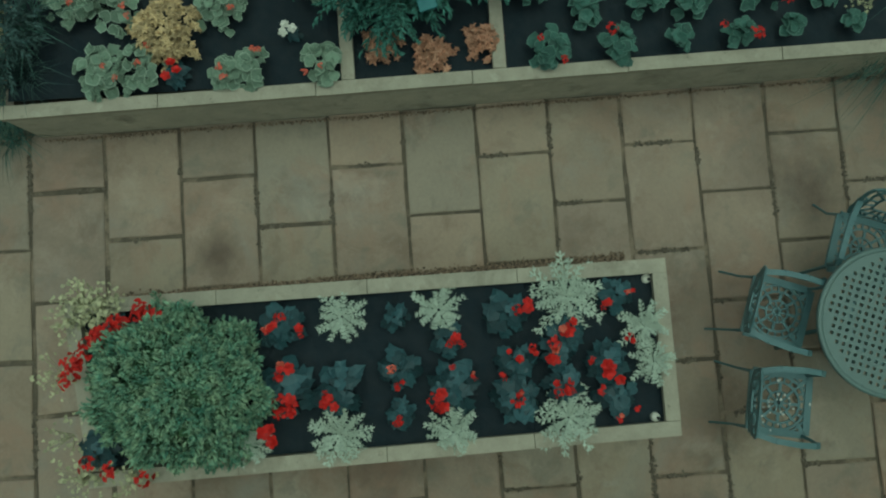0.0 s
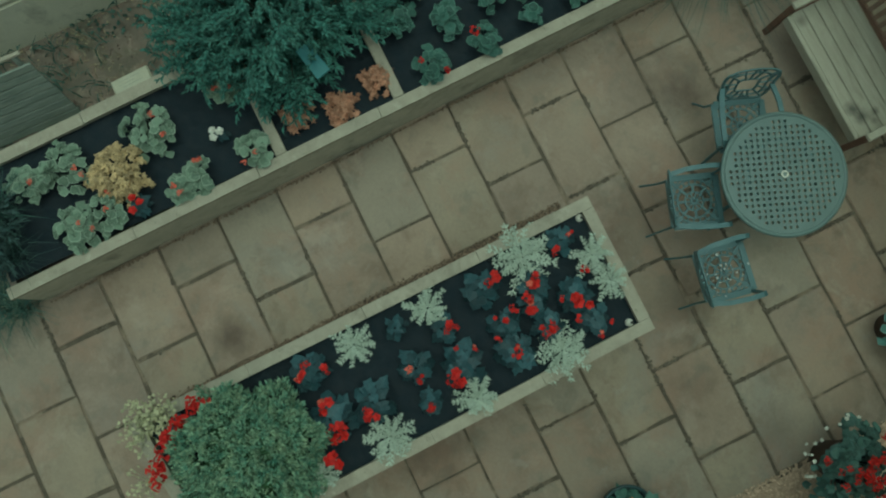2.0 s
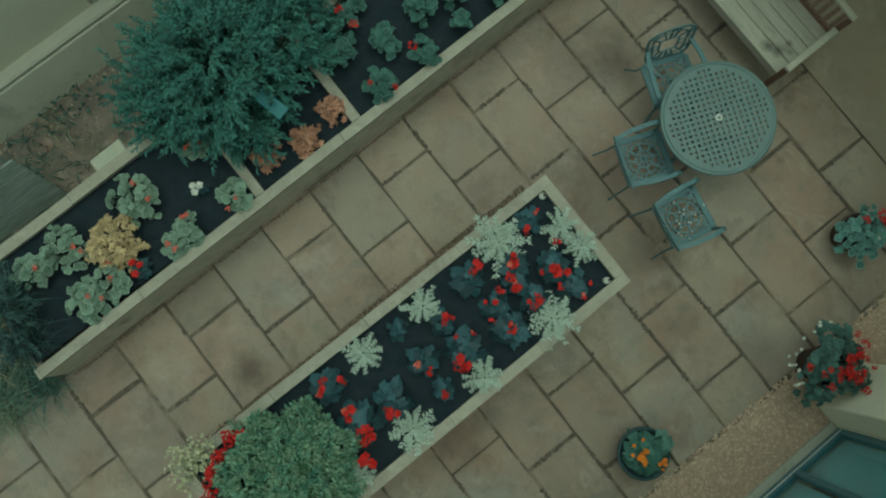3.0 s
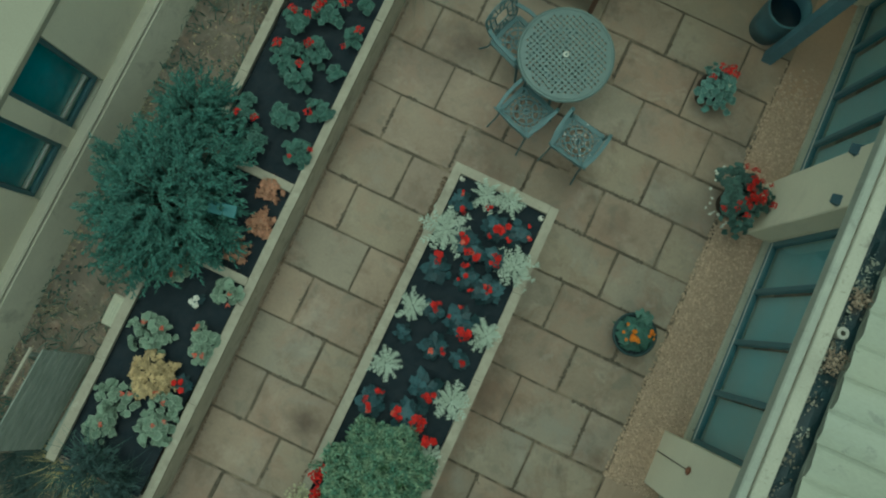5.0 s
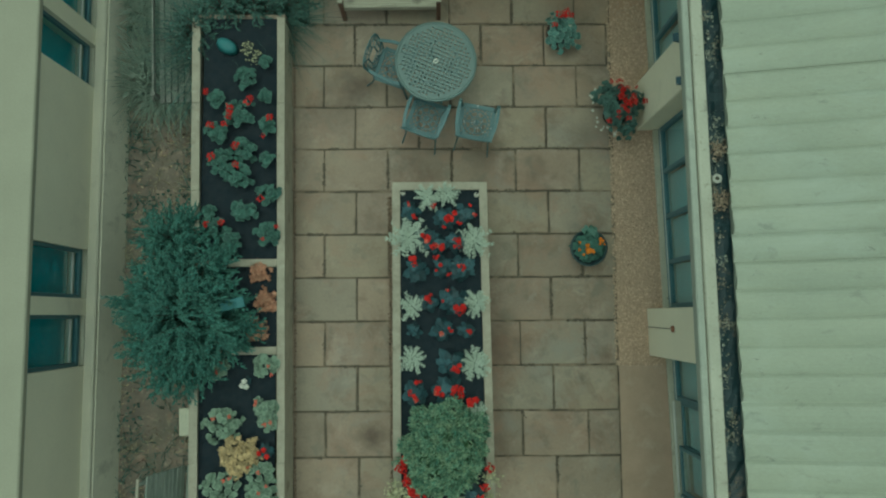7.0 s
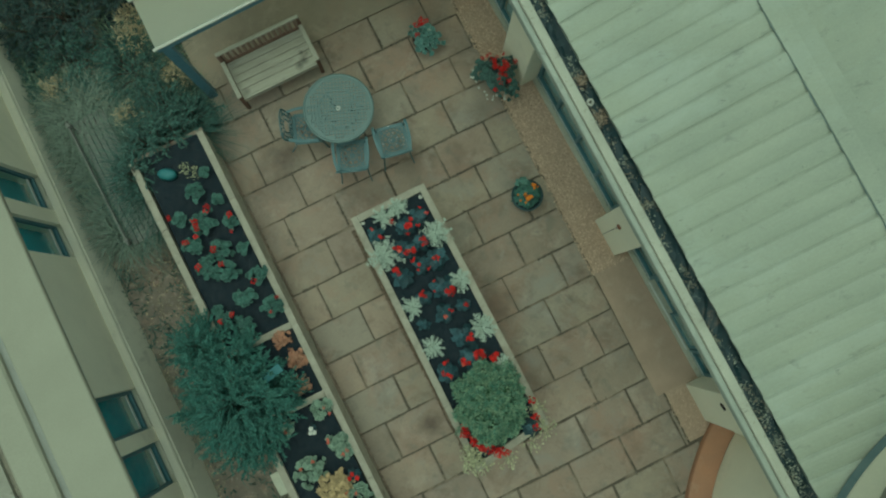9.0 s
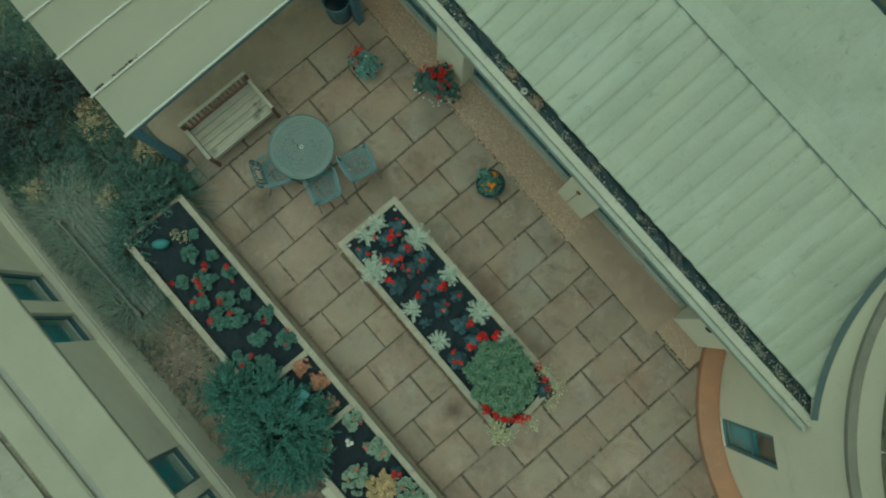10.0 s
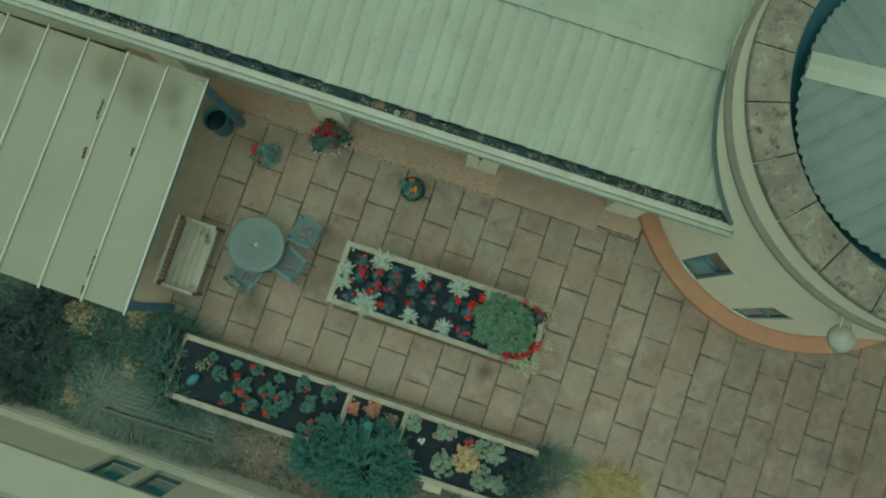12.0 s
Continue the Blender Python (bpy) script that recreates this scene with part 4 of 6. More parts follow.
for i in range(STONES):
    a0, a1 = 2.4 + 15 * i + 0.22, 2.4 + 15 * (i + 1) - 0.22
    top = 4.83 + R.uniform(-0.008, 0.008)
    part("coping_stone", lathe([(WR - 0.56, 4.70), (WR + 0.03, 4.70), (WR + 0.03, top - 0.02), (WR + 0.01, top), (WR - 0.54, top), (WR - 0.56, top - 0.02)], 6, radians(a0), radians(a1)), "coping", apse)
# inner parapet face, in the same dark teal as the gutter
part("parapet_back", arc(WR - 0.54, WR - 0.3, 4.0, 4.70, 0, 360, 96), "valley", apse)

lamp = thing("wall_lamp", "white enamel dome lamp on a wall bracket", "wall lamp", pose(AX + 3.55 * math.cos(radians(172.9)), AY + 3.55 * math.sin(radians(172.9)), 3.78))
part("shade", lathe([(0.001, 0.13), (0.07, 0.125), (0.15, 0.09), (0.205, 0.02), (0.215, -0.03), (0.20, -0.03), (0.14, 0.07), (0.001, 0.10)], 28, closed=False), "dullwhite", lamp, smooth=True)
g = Geo()
bar(g, (0.05, -0.10, 0.06), (0.33, -0.07, 0.02), 0.025, 0.025)
bar(g, (0.05, 0.10, 0.06), (0.33, 0.10, 0.02), 0.025, 0.025)
bar(g, (0.31, -0.13, 0.02), (0.31, 0.15, 0.02), 0.03, 0.08)
part("bracket", g, "lampwhite", lamp, "forked steel bracket")

# ---- west building ----
WX, EAVE = -3.11, 1.80
lodge = thing("west_wing", "low cream rendered wing with a flat dusty roof", "building")
WEST_WINS = [(-0.55, 0.115), (0.33, 0.975), (3.17, 3.75), (3.99, 4.60)]
edges = [-14.0] + [v for b in WEST_WINS for v in b] + [12.0]
for a, b in zip(edges[0::2], edges[1::2]):
    part("wall", box(WX - 0.3, WX, a, b, 0.30, EAVE - 0.08), "render", lodge)
g = Geo()
g.add([(x, y, z) for y in (-14, 12) for x, z in ((WX - 0.3, -0.6), (WX + 0.24, -0.6), (WX + 0.235, -0.25), (WX + 0.14, 0.294), (WX - 0.3, 0.294))],
      [(0, 1, 6, 5), (1, 2, 7, 6), (2, 3, 8, 7), (3, 4, 9, 8), (4, 0, 5, 9), (4, 3, 2, 1, 0), (5, 6, 7, 8, 9)])
part("wall_base", g, "palebase", lodge, "grey lower wall")
part("ledge", box(WX - 0.02, WX + 0.125, -14, 12, 0.295, 0.37, 0.02), "ledge", lodge, "continuous pale sill ledge")
for a, b in WEST_WINS:
    w = part("window", box(WX - 0.13, WX - 0.07, a, b, 0.372, 0.45, 0.006), "frame", lodge, "dark teal window with blue frame")
    part("frame", box(WX - 0.13, WX - 0.07, a, a + 0.05, 0.45, 1.72, 0.005), "frame", w)
    part("frame", box(WX - 0.13, WX - 0.07, b - 0.05, b, 0.45, 1.72, 0.005), "frame", w)
    part("casement_rail", box(WX - 0.115, WX - 0.085, a + 0.06, b - 0.06, 0.56, 0.60, 0.004), "whiteframe", w, "pale casement rail")
    part("pane", box(WX - 0.105, WX - 0.097, a + 0.05, b - 0.05, 0.45, 1.72), "glass", w)
    # teal sheet added behind the window, painted as its reflection
    part("blind", box(WX - 0.31, WX - 0.302, a - 0.1, b + 0.1, 0.3, 1.72), "skyteal", w)
part("roof", box(WX - 0.74, WX + 0.012, -14, 12, EAVE - 0.08, EAVE + 0.02, 0.015), "westroof", lodge, "flat dusty cream roof slab")
part("roof_groove", box(WX - 0.85, WX - 0.74, -14, 12, EAVE - 0.08, EAVE - 0.04), "footing", lodge, "grey recessed roof gutter")
part("upper_kerb", box(WX - 1.30, WX - 0.85, -14, 12, EAVE - 0.2, EAVE + 0.05, 0.03), "westroof", lodge, "raised pale roof kerb")
part("kerb_joint", box(WX - 1.39, WX - 1.30, -14, 12, EAVE - 0.2, EAVE - 0.03), "coping", lodge, "dark joint behind the kerb")
part("stone_roof", box(WX - 7.0, WX - 1.39, -14, 12, EAVE - 0.3, EAVE + 0.02), "stoneroof", lodge, "stained grey roof beyond the kerb")
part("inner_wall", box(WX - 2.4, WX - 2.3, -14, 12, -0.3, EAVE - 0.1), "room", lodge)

# ---- canopy ----
canopy = thing("lean_to_canopy", "pale dusty sheet canopy on blue posts with white battens", "canopy")
CW, CE, CY = -0.31, 3.86, 4.66
def canopy_z(x):
    return 2.27 + 0.055 * (x - CW)
STEP, SKEW = 0.757, -0.041
for i in range(7):
    g = Geo()
    n = 10
    for k in range(n + 1):
        x = CW - 0.02 * i + (CE - CW) * k / n
        for f in (0.0, 0.5, 1.0):
            g.v.append((x, CY + (i + f) * (STEP + SKEW * k / n), canopy_z(x) - 0.012 * math.sin(f * math.pi)))
    for k in range(n):
        for f in range(2):
            q = k * 3 + f
            g.f.append((q, q + 3, q + 4, q + 1))
    m = len(g.v)
    g.v += [(x, y, z - 0.012) for x, y, z in g.v]
    g.f += [tuple(m + i2 for i2 in f[::-1]) for f in list(g.f)]
    part("sheet", g, "plastic", canopy)
for i in range(8):
    y = CY + i * STEP
    g = Geo()
    bar(g, (CW - 0.03 - 0.02 * i, y, canopy_z(CW) + 0.02), (CE, y + i * SKEW, canopy_z(CE) + 0.02), 0.036, 0.03)
    b = part("batten", g, "batten", canopy)
    for dx, dy in ((0.10, 0.12), (0.10, -0.10)):
        if CY - 0.02 < y + dy:
            part("bolt", lathe([(0.001, 0.03), (0.016, 0.028), (0.022, 0.0)], 8, closed=False), "lampwhite", b, m=pose(CE - dx, y + i * SKEW + dy, canopy_z(CE - dx)))
for x0, x1, y in ((0.05, 0.55, CY + STEP + 0.04), (-0.25, -0.1, CY + STEP + 0.04), (1.9, 2.1, CY + 2 * STEP + 0.045), (2.6, 2.95, CY + 2 * STEP + 0.045), (2.2, 2.35, CY + STEP + 0.04)):
    g = Geo()
    for _ in range(60):
        x, r = R.uniform(x0, x1), R.uniform(0.006, 0.018)
        round_leaf(g, (x, y + R.uniform(-0.012, 0.015), canopy_z(x) + R.uniform(0.004, 0.02)), (R.uniform(-0.5, 0.5), R.uniform(-0.5, 0.5), 1), r, 6)
    solid("leaf_litter", g, "claypot", "dark dead leaves caught against a batten", "litter", "stuff")
g = Geo()
bar(g, (CW, CY + 0.03, canopy_z(CW) - 0.07), (CE - 0.03, CY + 0.03, canopy_z(CE) - 0.07), 0.05, 0.10)
part("front_beam", g, "bluepost", canopy, "blue painted front beam")
for x, y in ((-0.20, 4.73), (3.72, 4.70)):
    g = Geo()
    bar(g, (x, y, -0.05), (x, y, canopy_z(x) - 0.122), 0.13, 0.13, (1, 0, 0))
    part("post", g, "bluepost", canopy)

# ---- raised beds ----
BZ, SOIL = 0.60, 0.52
bed = thing("raised_bed", "long raised bed with grey block walls and pale coping", "raised bed")
BED_S, BED_N = -2.93, 4.05


def bed_east(y):
    return -0.462 - 0.0125 * (y - 0.4)


def bed_west(y):
    return -1.675 - 0.0145 * (y - 0.3)


def bed_run(edge, inset, y0, y1, length=1.12):
    """Block wall with coping slabs along a long side of the bed."""
    n = max(1, round((y1 - y0) / length))
    for i in range(n):
        p, q = y0 + (y1 - y0) * i / n + 0.003, y0 + (y1 - y0) * (i + 1) / n - 0.003
        a, b, d = edge(p) + R.uniform(-0.003, 0.003), edge(q) + R.uniform(-0.003, 0.003), inset
        quad = [(a, p), (b, q), (b + d, q), (a + d, p)]
        part("coping_slab", prism(quad if d < 0 else quad[::-1], BZ - 0.05, BZ + R.uniform(-0.003, 0.003)), "rim", bed)
    e = 0.03 if inset > 0 else -0.012
    quad = [(edge(y0) + e, y0 + 0.01), (edge(y1) + e, y1 - 0.01), (edge(y1) + inset - e, y1 - 0.01), (edge(y0) + inset - e, y0 + 0.01)]
    part("wall", prism(quad if inset < 0 else quad[::-1], -0.45, BZ - 0.051), "block", bed)


bed_run(bed_east, -0.100, BED_S, BED_N)
bed_run(bed_west, 0.106, BED_S, BED_N)
for y, deep in ((-0.36, 0.05), (0.77, 0.05)):
    x0, x1 = bed_west(y) + 0.109, bed_east(y) - 0.103
    part("coping_slab", box(x0, x1, y - deep, y + deep, BZ - 0.05, BZ - 0.004, 0.006), "rim", bed)
    part("wall", box(x0, x1, y - deep + 0.01, y + deep - 0.01, -0.45, BZ - 0.051), "block", bed)
def soil_sheet(x0, x1, y0, y1, z, parent, name="soil"):
    g = Geo()
    nx, ny = max(4, int((x1 - x0) / 0.05)), max(4, int((y1 - y0) / 0.05))
    for j in range(ny + 1):
        for i in range(nx + 1):
            x, y = x0 + (x1 - x0) * i / nx, y0 + (y1 - y0) * j / ny
            g.v.append((x, y, z + 0.022 * noise.noise((x * 3, y * 3, 1)) + 0.018 * noise.noise((x * 11, y * 11, 5))))
    for j in range(ny):
        for i in range(nx):
            k = j * (nx + 1) + i
            g.f.append((k, k + 1, k + nx + 2, k + nx + 1))
    return part(name, g, "soil", parent, "bare black soil")
soil_sheet(-1.59, -0.575, -2.90, 4.06, SOIL, bed)
part("wall", box(bed_west(4.1) + 0.01, bed_east(4.1) - 0.01, 4.065, 4.13, -0.45, SOIL - 0.03), "dirt", bed)
part("wall", box(bed_west(-2.9) + 0.11, bed_east(-2.9) - 0.105, -2.925, -2.865, -0.45, SOIL - 0.01), "dirt", bed)

PZ = 0.93
planter = thing("raised_planter", "rectangular raised planter with a pale weathered rim", "planter")
NW, NE, SE, SW = Vector((0.944, 1.757)), Vector((2.138, 1.757)), Vector((2.20, -2.19)), Vector((0.955, -2.325))
def rim_run(a, b, inset, n):
    d = (b - a).normalized()
    s = Vector((-d.y, d.x))
    for i in range(n):
        p, q = a + (b - a) * (i / n) + d * 0.002, a + (b - a) * ((i + 1) / n) - d * 0.002
        dz = R.uniform(-0.003, 0.003)
        part("rim_slab", prism([p, q, q + s * inset, p + s * inset][::1], PZ - 0.05, PZ + dz), "rim", planter)
        part("wall", prism([p + s * 0.01, q + s * 0.01, q + s * (inset - 0.01), p + s * (inset - 0.01)], -0.02, PZ - 0.051), "block", planter)
d_rim = 0.098
rim_run(NW, SW, d_rim, 4)
rim_run(SW + Vector((d_rim, 0)), SE - Vector((d_rim, 0)), d_rim, 1)
rim_run(SE, NE, d_rim, 4)
rim_run(NE - Vector((d_rim, 0)), NW + Vector((d_rim, 0)), d_rim, 1)
soil_sheet(1.02, 2.08, -2.25, 1.69, PZ - 0.07, planter)
for x, y in ((1.075, 1.625), (2.01, 1.60)):
    lt = thing("spot_light", "small white garden spotlight on the soil", "garden light", pose(x, y, PZ - 0.08))
    part("head", lathe([(0.001, 0.05), (0.03, 0.045), (0.032, 0.0), (0.03, 0.0)], 14, closed=False), "lampwhite", lt, smooth=True)
    part("lens", lathe([(0.001, 0.052), (0.012, 0.051)], 12, closed=False), "dark", lt, m=pose(0.006, 0.014, -0.001))

plaque = thing("plant_plaque", "white plaque set on the bed wall", "sign", pose(-1.71, -1.25, 0.56, 0, -8, 2))
part("board", box(-0.075, 0.075, -0.175, 0.175, 0, 0.03, 0.012), "label", plaque)
for i, (a, b) in enumerate(((-0.10, 0.08), (-0.12, 0.03), (-0.09, 0.10))):
    part("faint_line", box(-0.035 + 0.03 * i, -0.030 + 0.03 * i, a, b, 0.0305, 0.032), "fascia", plaque, "faint grey worn marks")
part("stake", box(-0.012, 0.012, -0.012, 0.012, -0.86, -0.001), "greywood", plaque)
marker = thing("bed_marker", "blue-green plastic marker board among leaves", "sign", pose(-1.03, 0.235, 0.98, 6, 0, 12))
part("board", box(-0.15, 0.15, -0.065, 0.065, 0, 0.015, 0.004), "teal_sheet", marker)
part("stake", box(-0.01, 0.01, -0.01, 0.01, -0.50, -0.001), "greywood", marker)
tray = thing("plastic_tub", "turquoise plastic tub lying on the soil", "tub", pose(-1.27, 3.66, SOIL + 0.04, 0, 0, -30))
part("tub", lathe([(0.001, 0.10), (0.07, 0.10), (0.10, 0.07), (0.12, 0.0), (0.11, 0.0)], 20, closed=False), "teal_sheet", tray, smooth=True, m=Matrix.Diagonal((1.35, 0.85, 1, 1)))

# ---- table and chairs ----
def lattice_top(radius, pitch, hole):
    """A round tabletop pierced by rows of square holes."""
    bm = bmesh.new()
    n = int(radius / pitch) + 1
    lines = []
    for i in range(-n, n + 1):
        lines += [i * pitch - hole / 2, i * pitch + hole / 2]
    verts = {}
    def vert(i, j):
        if (i, j) not in verts:
            verts[i, j] = bm.verts.new((lines[i], lines[j], 0))
        return verts[i, j]
    for i in range(len(lines) - 1):
        for j in range(len(lines) - 1):
            cx, cy = (lines[i] + lines[i + 1]) / 2, (lines[j] + lines[j + 1]) / 2
            r = math.hypot(cx, cy)
            if r > radius - 0.012 or (i % 2 == 0 and j % 2 == 0 and 0.05 < r < radius - 0.06):
                continue
            bm.faces.new((vert(i, j), vert(i + 1, j), vert(i + 1, j + 1), vert(i, j + 1)))
    ext = bmesh.ops.extrude_face_region(bm, geom=bm.faces[:])
    for v in ext["geom"]:
        if isinstance(v, bmesh.types.BMVert):
            v.co.z -= 0.020
    bmesh.ops.recalc_face_normals(bm, faces=bm.faces[:])
    return bm


TABLE_Z = 0.725
table_ob = thing("round_table", "round verdigris cast metal garden table with pierced top", "garden table", pose(1.503, 3.395, 0, 0, 0, -22))
top = part("tabletop", lattice_top(0.525, 0.0505, 0.0245), "metal_top", table_ob, m=pose(0, 0, TABLE_Z))
part("rim", lathe([(0.505, TABLE_Z - 0.03), (0.538, TABLE_Z - 0.03), (0.541, TABLE_Z - 0.005), (0.530, TABLE_Z + 0.004), (0.505, TABLE_Z + 0.002)], 72), "metal_top", table_ob, smooth=True)
part("parasol_ring", lathe([(0.018, TABLE_Z), (0.032, TABLE_Z), (0.032, TABLE_Z + 0.008), (0.018, TABLE_Z + 0.008)], 20), "lampwhite", top, "pale parasol ring", pose(0, 0, -TABLE_Z))
for k in range(4):
    a = math.tau * k / 4 + 0.6
    c, s = math.cos(a), math.sin(a)
    part("leg", tube([(0.30 * c, 0.30 * s, 0.70), (0.18 * c, 0.18 * s, 0.45), (0.14 * c, 0.14 * s, 0.25), (0.30 * c, 0.30 * s, 0.06), (0.36 * c, 0.36 * s, 0.0)], [0.018, 0.02, 0.02, 0.018, 0.022], 8), "metal", table_ob)
part("apron_ring", lathe([(0.29, 0.66), (0.31, 0.66), (0.31, 0.71), (0.29, 0.71)], 32), "metal", table_ob)


def web(w, d, rings, spokes, bw, bh, lift=lambda x, y: (x, y, 0.0), up=(0, 0, 1)):
    """Bars of a pierced casting within a rounded rectangle."""
    g = Geo()
    def edge(a):
        c, s = math.cos(a), math.sin(a)
        return min(w / 2 / max(abs(c), 1e-6), d / 2 / max(abs(s), 1e-6), math.hypot(w, d) / 2 * 0.90)
    n = 28
    for f in [1.0] + rings:
        for k in range(n):
            a, b = math.tau * k / n, math.tau * (k + 1) / n
            bar(g, lift(edge(a) * f * math.cos(a), edge(a) * f * math.sin(a)), lift(edge(b) * f * math.cos(b), edge(b) * f * math.sin(b)), bw * (1.8 if f == 1.0 else 1.0), bh, up)
    for k in range(spokes):
        a = math.tau * (k + 0.5) / spokes
        r0 = rings[-1]
        bar(g, lift(edge(a) * r0 * math.cos(a), edge(a) * r0 * math.sin(a)), lift(edge(a) * math.cos(a), edge(a) * math.sin(a)), bw, bh, up)
        if k % 2 == 0 and len(rings) > 1:
            b = a + math.tau / spokes
            bar(g, lift(edge(a) * rings[0] * math.cos(a), edge(a) * rings[0] * math.sin(a)), lift(edge(b) * math.cos(b), edge(b) * math.sin(b)), bw, bh, up)
    return g


def rosette_seat(w, d):
    """A cast seat: a broad border, and within it rings and spokes round a hub."""
    g = Geo()

    def dish(x, y):
        return (x, y, 0.42 - 0.014 * (1 - (x * x + y * y) / 0.1))

    def ring(r, bw, n=28):
        for k in range(n):
            p, q = math.tau * k / n, math.tau * (k + 1) / n
            bar(g, dish(r * math.cos(p), r * math.sin(p)), dish(r * math.cos(q), r * math.sin(q)), bw, 0.010)

    def spokes(r0, r1, n, bw, turn=0.0):
        for k in range(n):
            p = math.tau * (k + turn) / n
            bar(g, dish(r0 * math.cos(p), r0 * math.sin(p)), dish(r1 * math.cos(p), r1 * math.sin(p)), bw, 0.010)

    ring(0.022, 0.030, 12)
    ring(0.082, 0.015)
    ring(0.150, 0.017)
    ring(0.196, 0.018)
    spokes(0.02, 0.085, 10, 0.013)
    spokes(0.08, 0.155, 8, 0.022)
    spokes(0.15, 0.20, 20, 0.014, 0.5)
    for sx in (-1, 1):
        for sy in (-1, 1):
            bar(g, dish(0.135 * sx, 0.135 * sy), dish(0.205 * sx, 0.205 * sy), 0.03, 0.010)
            bar(g, dish(0.10 * sx, 0.205 * sy), dish(0.205 * sx, 0.10 * sy), 0.014, 0.010)
    x, y = w / 2, d / 2
    for p, q in (((-x, -y), (x, -y)), ((x, -y), (x, y)), ((x, y), (-x, y)), ((-x, y), (-x, -y))):
        bar(g, (*p, 0.415), (*q, 0.415), 0.052, 0.018)
    return g


def garden_chair(label):
    """Faces +x; pierced seat and raked back, flat curved arms, four legs."""
    ch = thing("garden_chair", label, "garden chair", group="chairs round the table")
    part("seat", rosette_seat(0.42, 0.43), "metal", ch)
    def back(x, y):
        z = 0.46 + (y + 0.20) * 0.95
        spread = 0.82 + 0.35 * (y + 0.2)
        return (-0.235 - 0.30 * (z - 0.45) + 0.25 * x * x, x * spread, z + (0.05 * math.cos(x * 6) if y > 0.1 else 0))
    part("backrest", web(0.50, 0.40, [0.74, 0.42], 14, 0.015, 0.012, back, (1, 0, 0)), "metal", ch)
    for s in (-1, 1):
        g = Geo()
        run = [(-0.29, 0.215 * s, 0.655), (-0.12, 0.252 * s, 0.668), (0.05, 0.262 * s, 0.668), (0.17, 0.258 * s, 0.655), (0.215, 0.252 * s, 0.62)]
        for p, q in zip(run, run[1:]):
            bar(g, p, q, 0.042, 0.016)
        part("arm", g, "metal", ch)
        part("arm_post", tube([(0.205, 0.25 * s, 0.63), (0.20, 0.235 * s, 0.53), (0.185, 0.225 * s, 0.42)], [0.014, 0.012, 0.013], 8), "metal", ch)
        part("leg", tube([(0.19, 0.205 * s, 0.42), (0.21, 0.215 * s, 0.22), (0.245, 0.23 * s, 0.0)], [0.016, 0.014, 0.015], 8), "metal", ch)
        part("leg", tube([(-0.21, 0.205 * s, 0.42), (-0.25, 0.215 * s, 0.2), (-0.345, 0.24 * s, 0.0)], [0.013, 0.009, 0.009], 8), "metal", ch)
        part("side_rail", tube([(0.19, 0.2 * s, 0.400), (-0.21, 0.2 * s, 0.400)], [0.010, 0.010], 6), "metal", ch)
    return ch


chair = garden_chair("verdigris cast metal armchair tucked beside the table")
chair.matrix_basis = pose(1.375, 2.72, 0, 0, 0, 70)
chair2 = copy_thing(chair, pose(2.045, 2.66, 0, 0, 0, 79))
chair2["label"] = "verdigris cast metal armchair with white droppings on its seat"
chair3 = copy_thing(chair, pose(0.95, 3.41, 0, 0, 0, -20))
chair3["label"] = "verdigris cast metal armchair pushed under the table edge"
g = Geo()
for _ in range(26):
    x, y, r = R.gauss(0.0, 0.09), R.gauss(0.0, 0.09), R.uniform(0.004, 0.012)
    g.add([(x + r * math.cos(a) * R.uniform(0.6, 1.4), y + r * math.sin(a) * R.uniform(0.6, 1.4), 0.43) for a in (0, 1.2, 2.5, 3.8, 5)], [(0, 1, 2, 3, 4)])
tagged(part("droppings", g, "fleck", chair2, "white bird droppings"), kind="stuff")

# ---- wooden bench ----
bench = thing("wooden_bench", "brown wooden bench with worn pale seat boards", "bench", pose(0.885, 4.60, 0, 0, 0, 0.5))
for i in range(5):
    y = -0.30 + i * 0.122
    part("seat_board", box(-0.635, 0.635, y, y + 0.116, 0.405, 0.43, 0.005), "palewood", bench)
part("front_rail", box(-0.66, 0.66, -0.345, -0.305, 0.33, 0.44, 0.006), "palewood", bench, "pale worn front rail")
for s in (-1, 1):
    x0 = 0.66 * s
    part("arm", box(x0 - 0.035, x0 + 0.035, -0.36, 0.27, 0.60, 0.635, 0.008), "palewood", bench, "pale worn armrest")
    part("front_leg", box(x0 - 0.03, x0 + 0.03, -0.355, -0.295, 0, 0.60, 0.006), "redwood", bench)
    part("back_leg", box(x0 - 0.03, x0 + 0.03, 0.27, 0.33, 0, 0.84, 0.006), "redwood", bench)
    part("side_rail", box(x0 - 0.02, x0 + 0.02, -0.30, 0.27, 0.33, 0.40, 0.005), "redwood", bench)
part("top_rail", box(-0.69, 0.69, 0.275, 0.335, 0.84, 0.875, 0.008), "palewood", bench, "pale worn top rail")
part("lower_rail", box(-0.63, 0.63, 0.285, 0.32, 0.46, 0.51, 0.005), "redwood", bench)
for i in range(15):
    x = -0.60 + i * 0.0857
    part("back_slat", box(x - 0.022, x + 0.022, 0.292, 0.312, 0.51, 0.84, 0.004), "slatwood", bench)


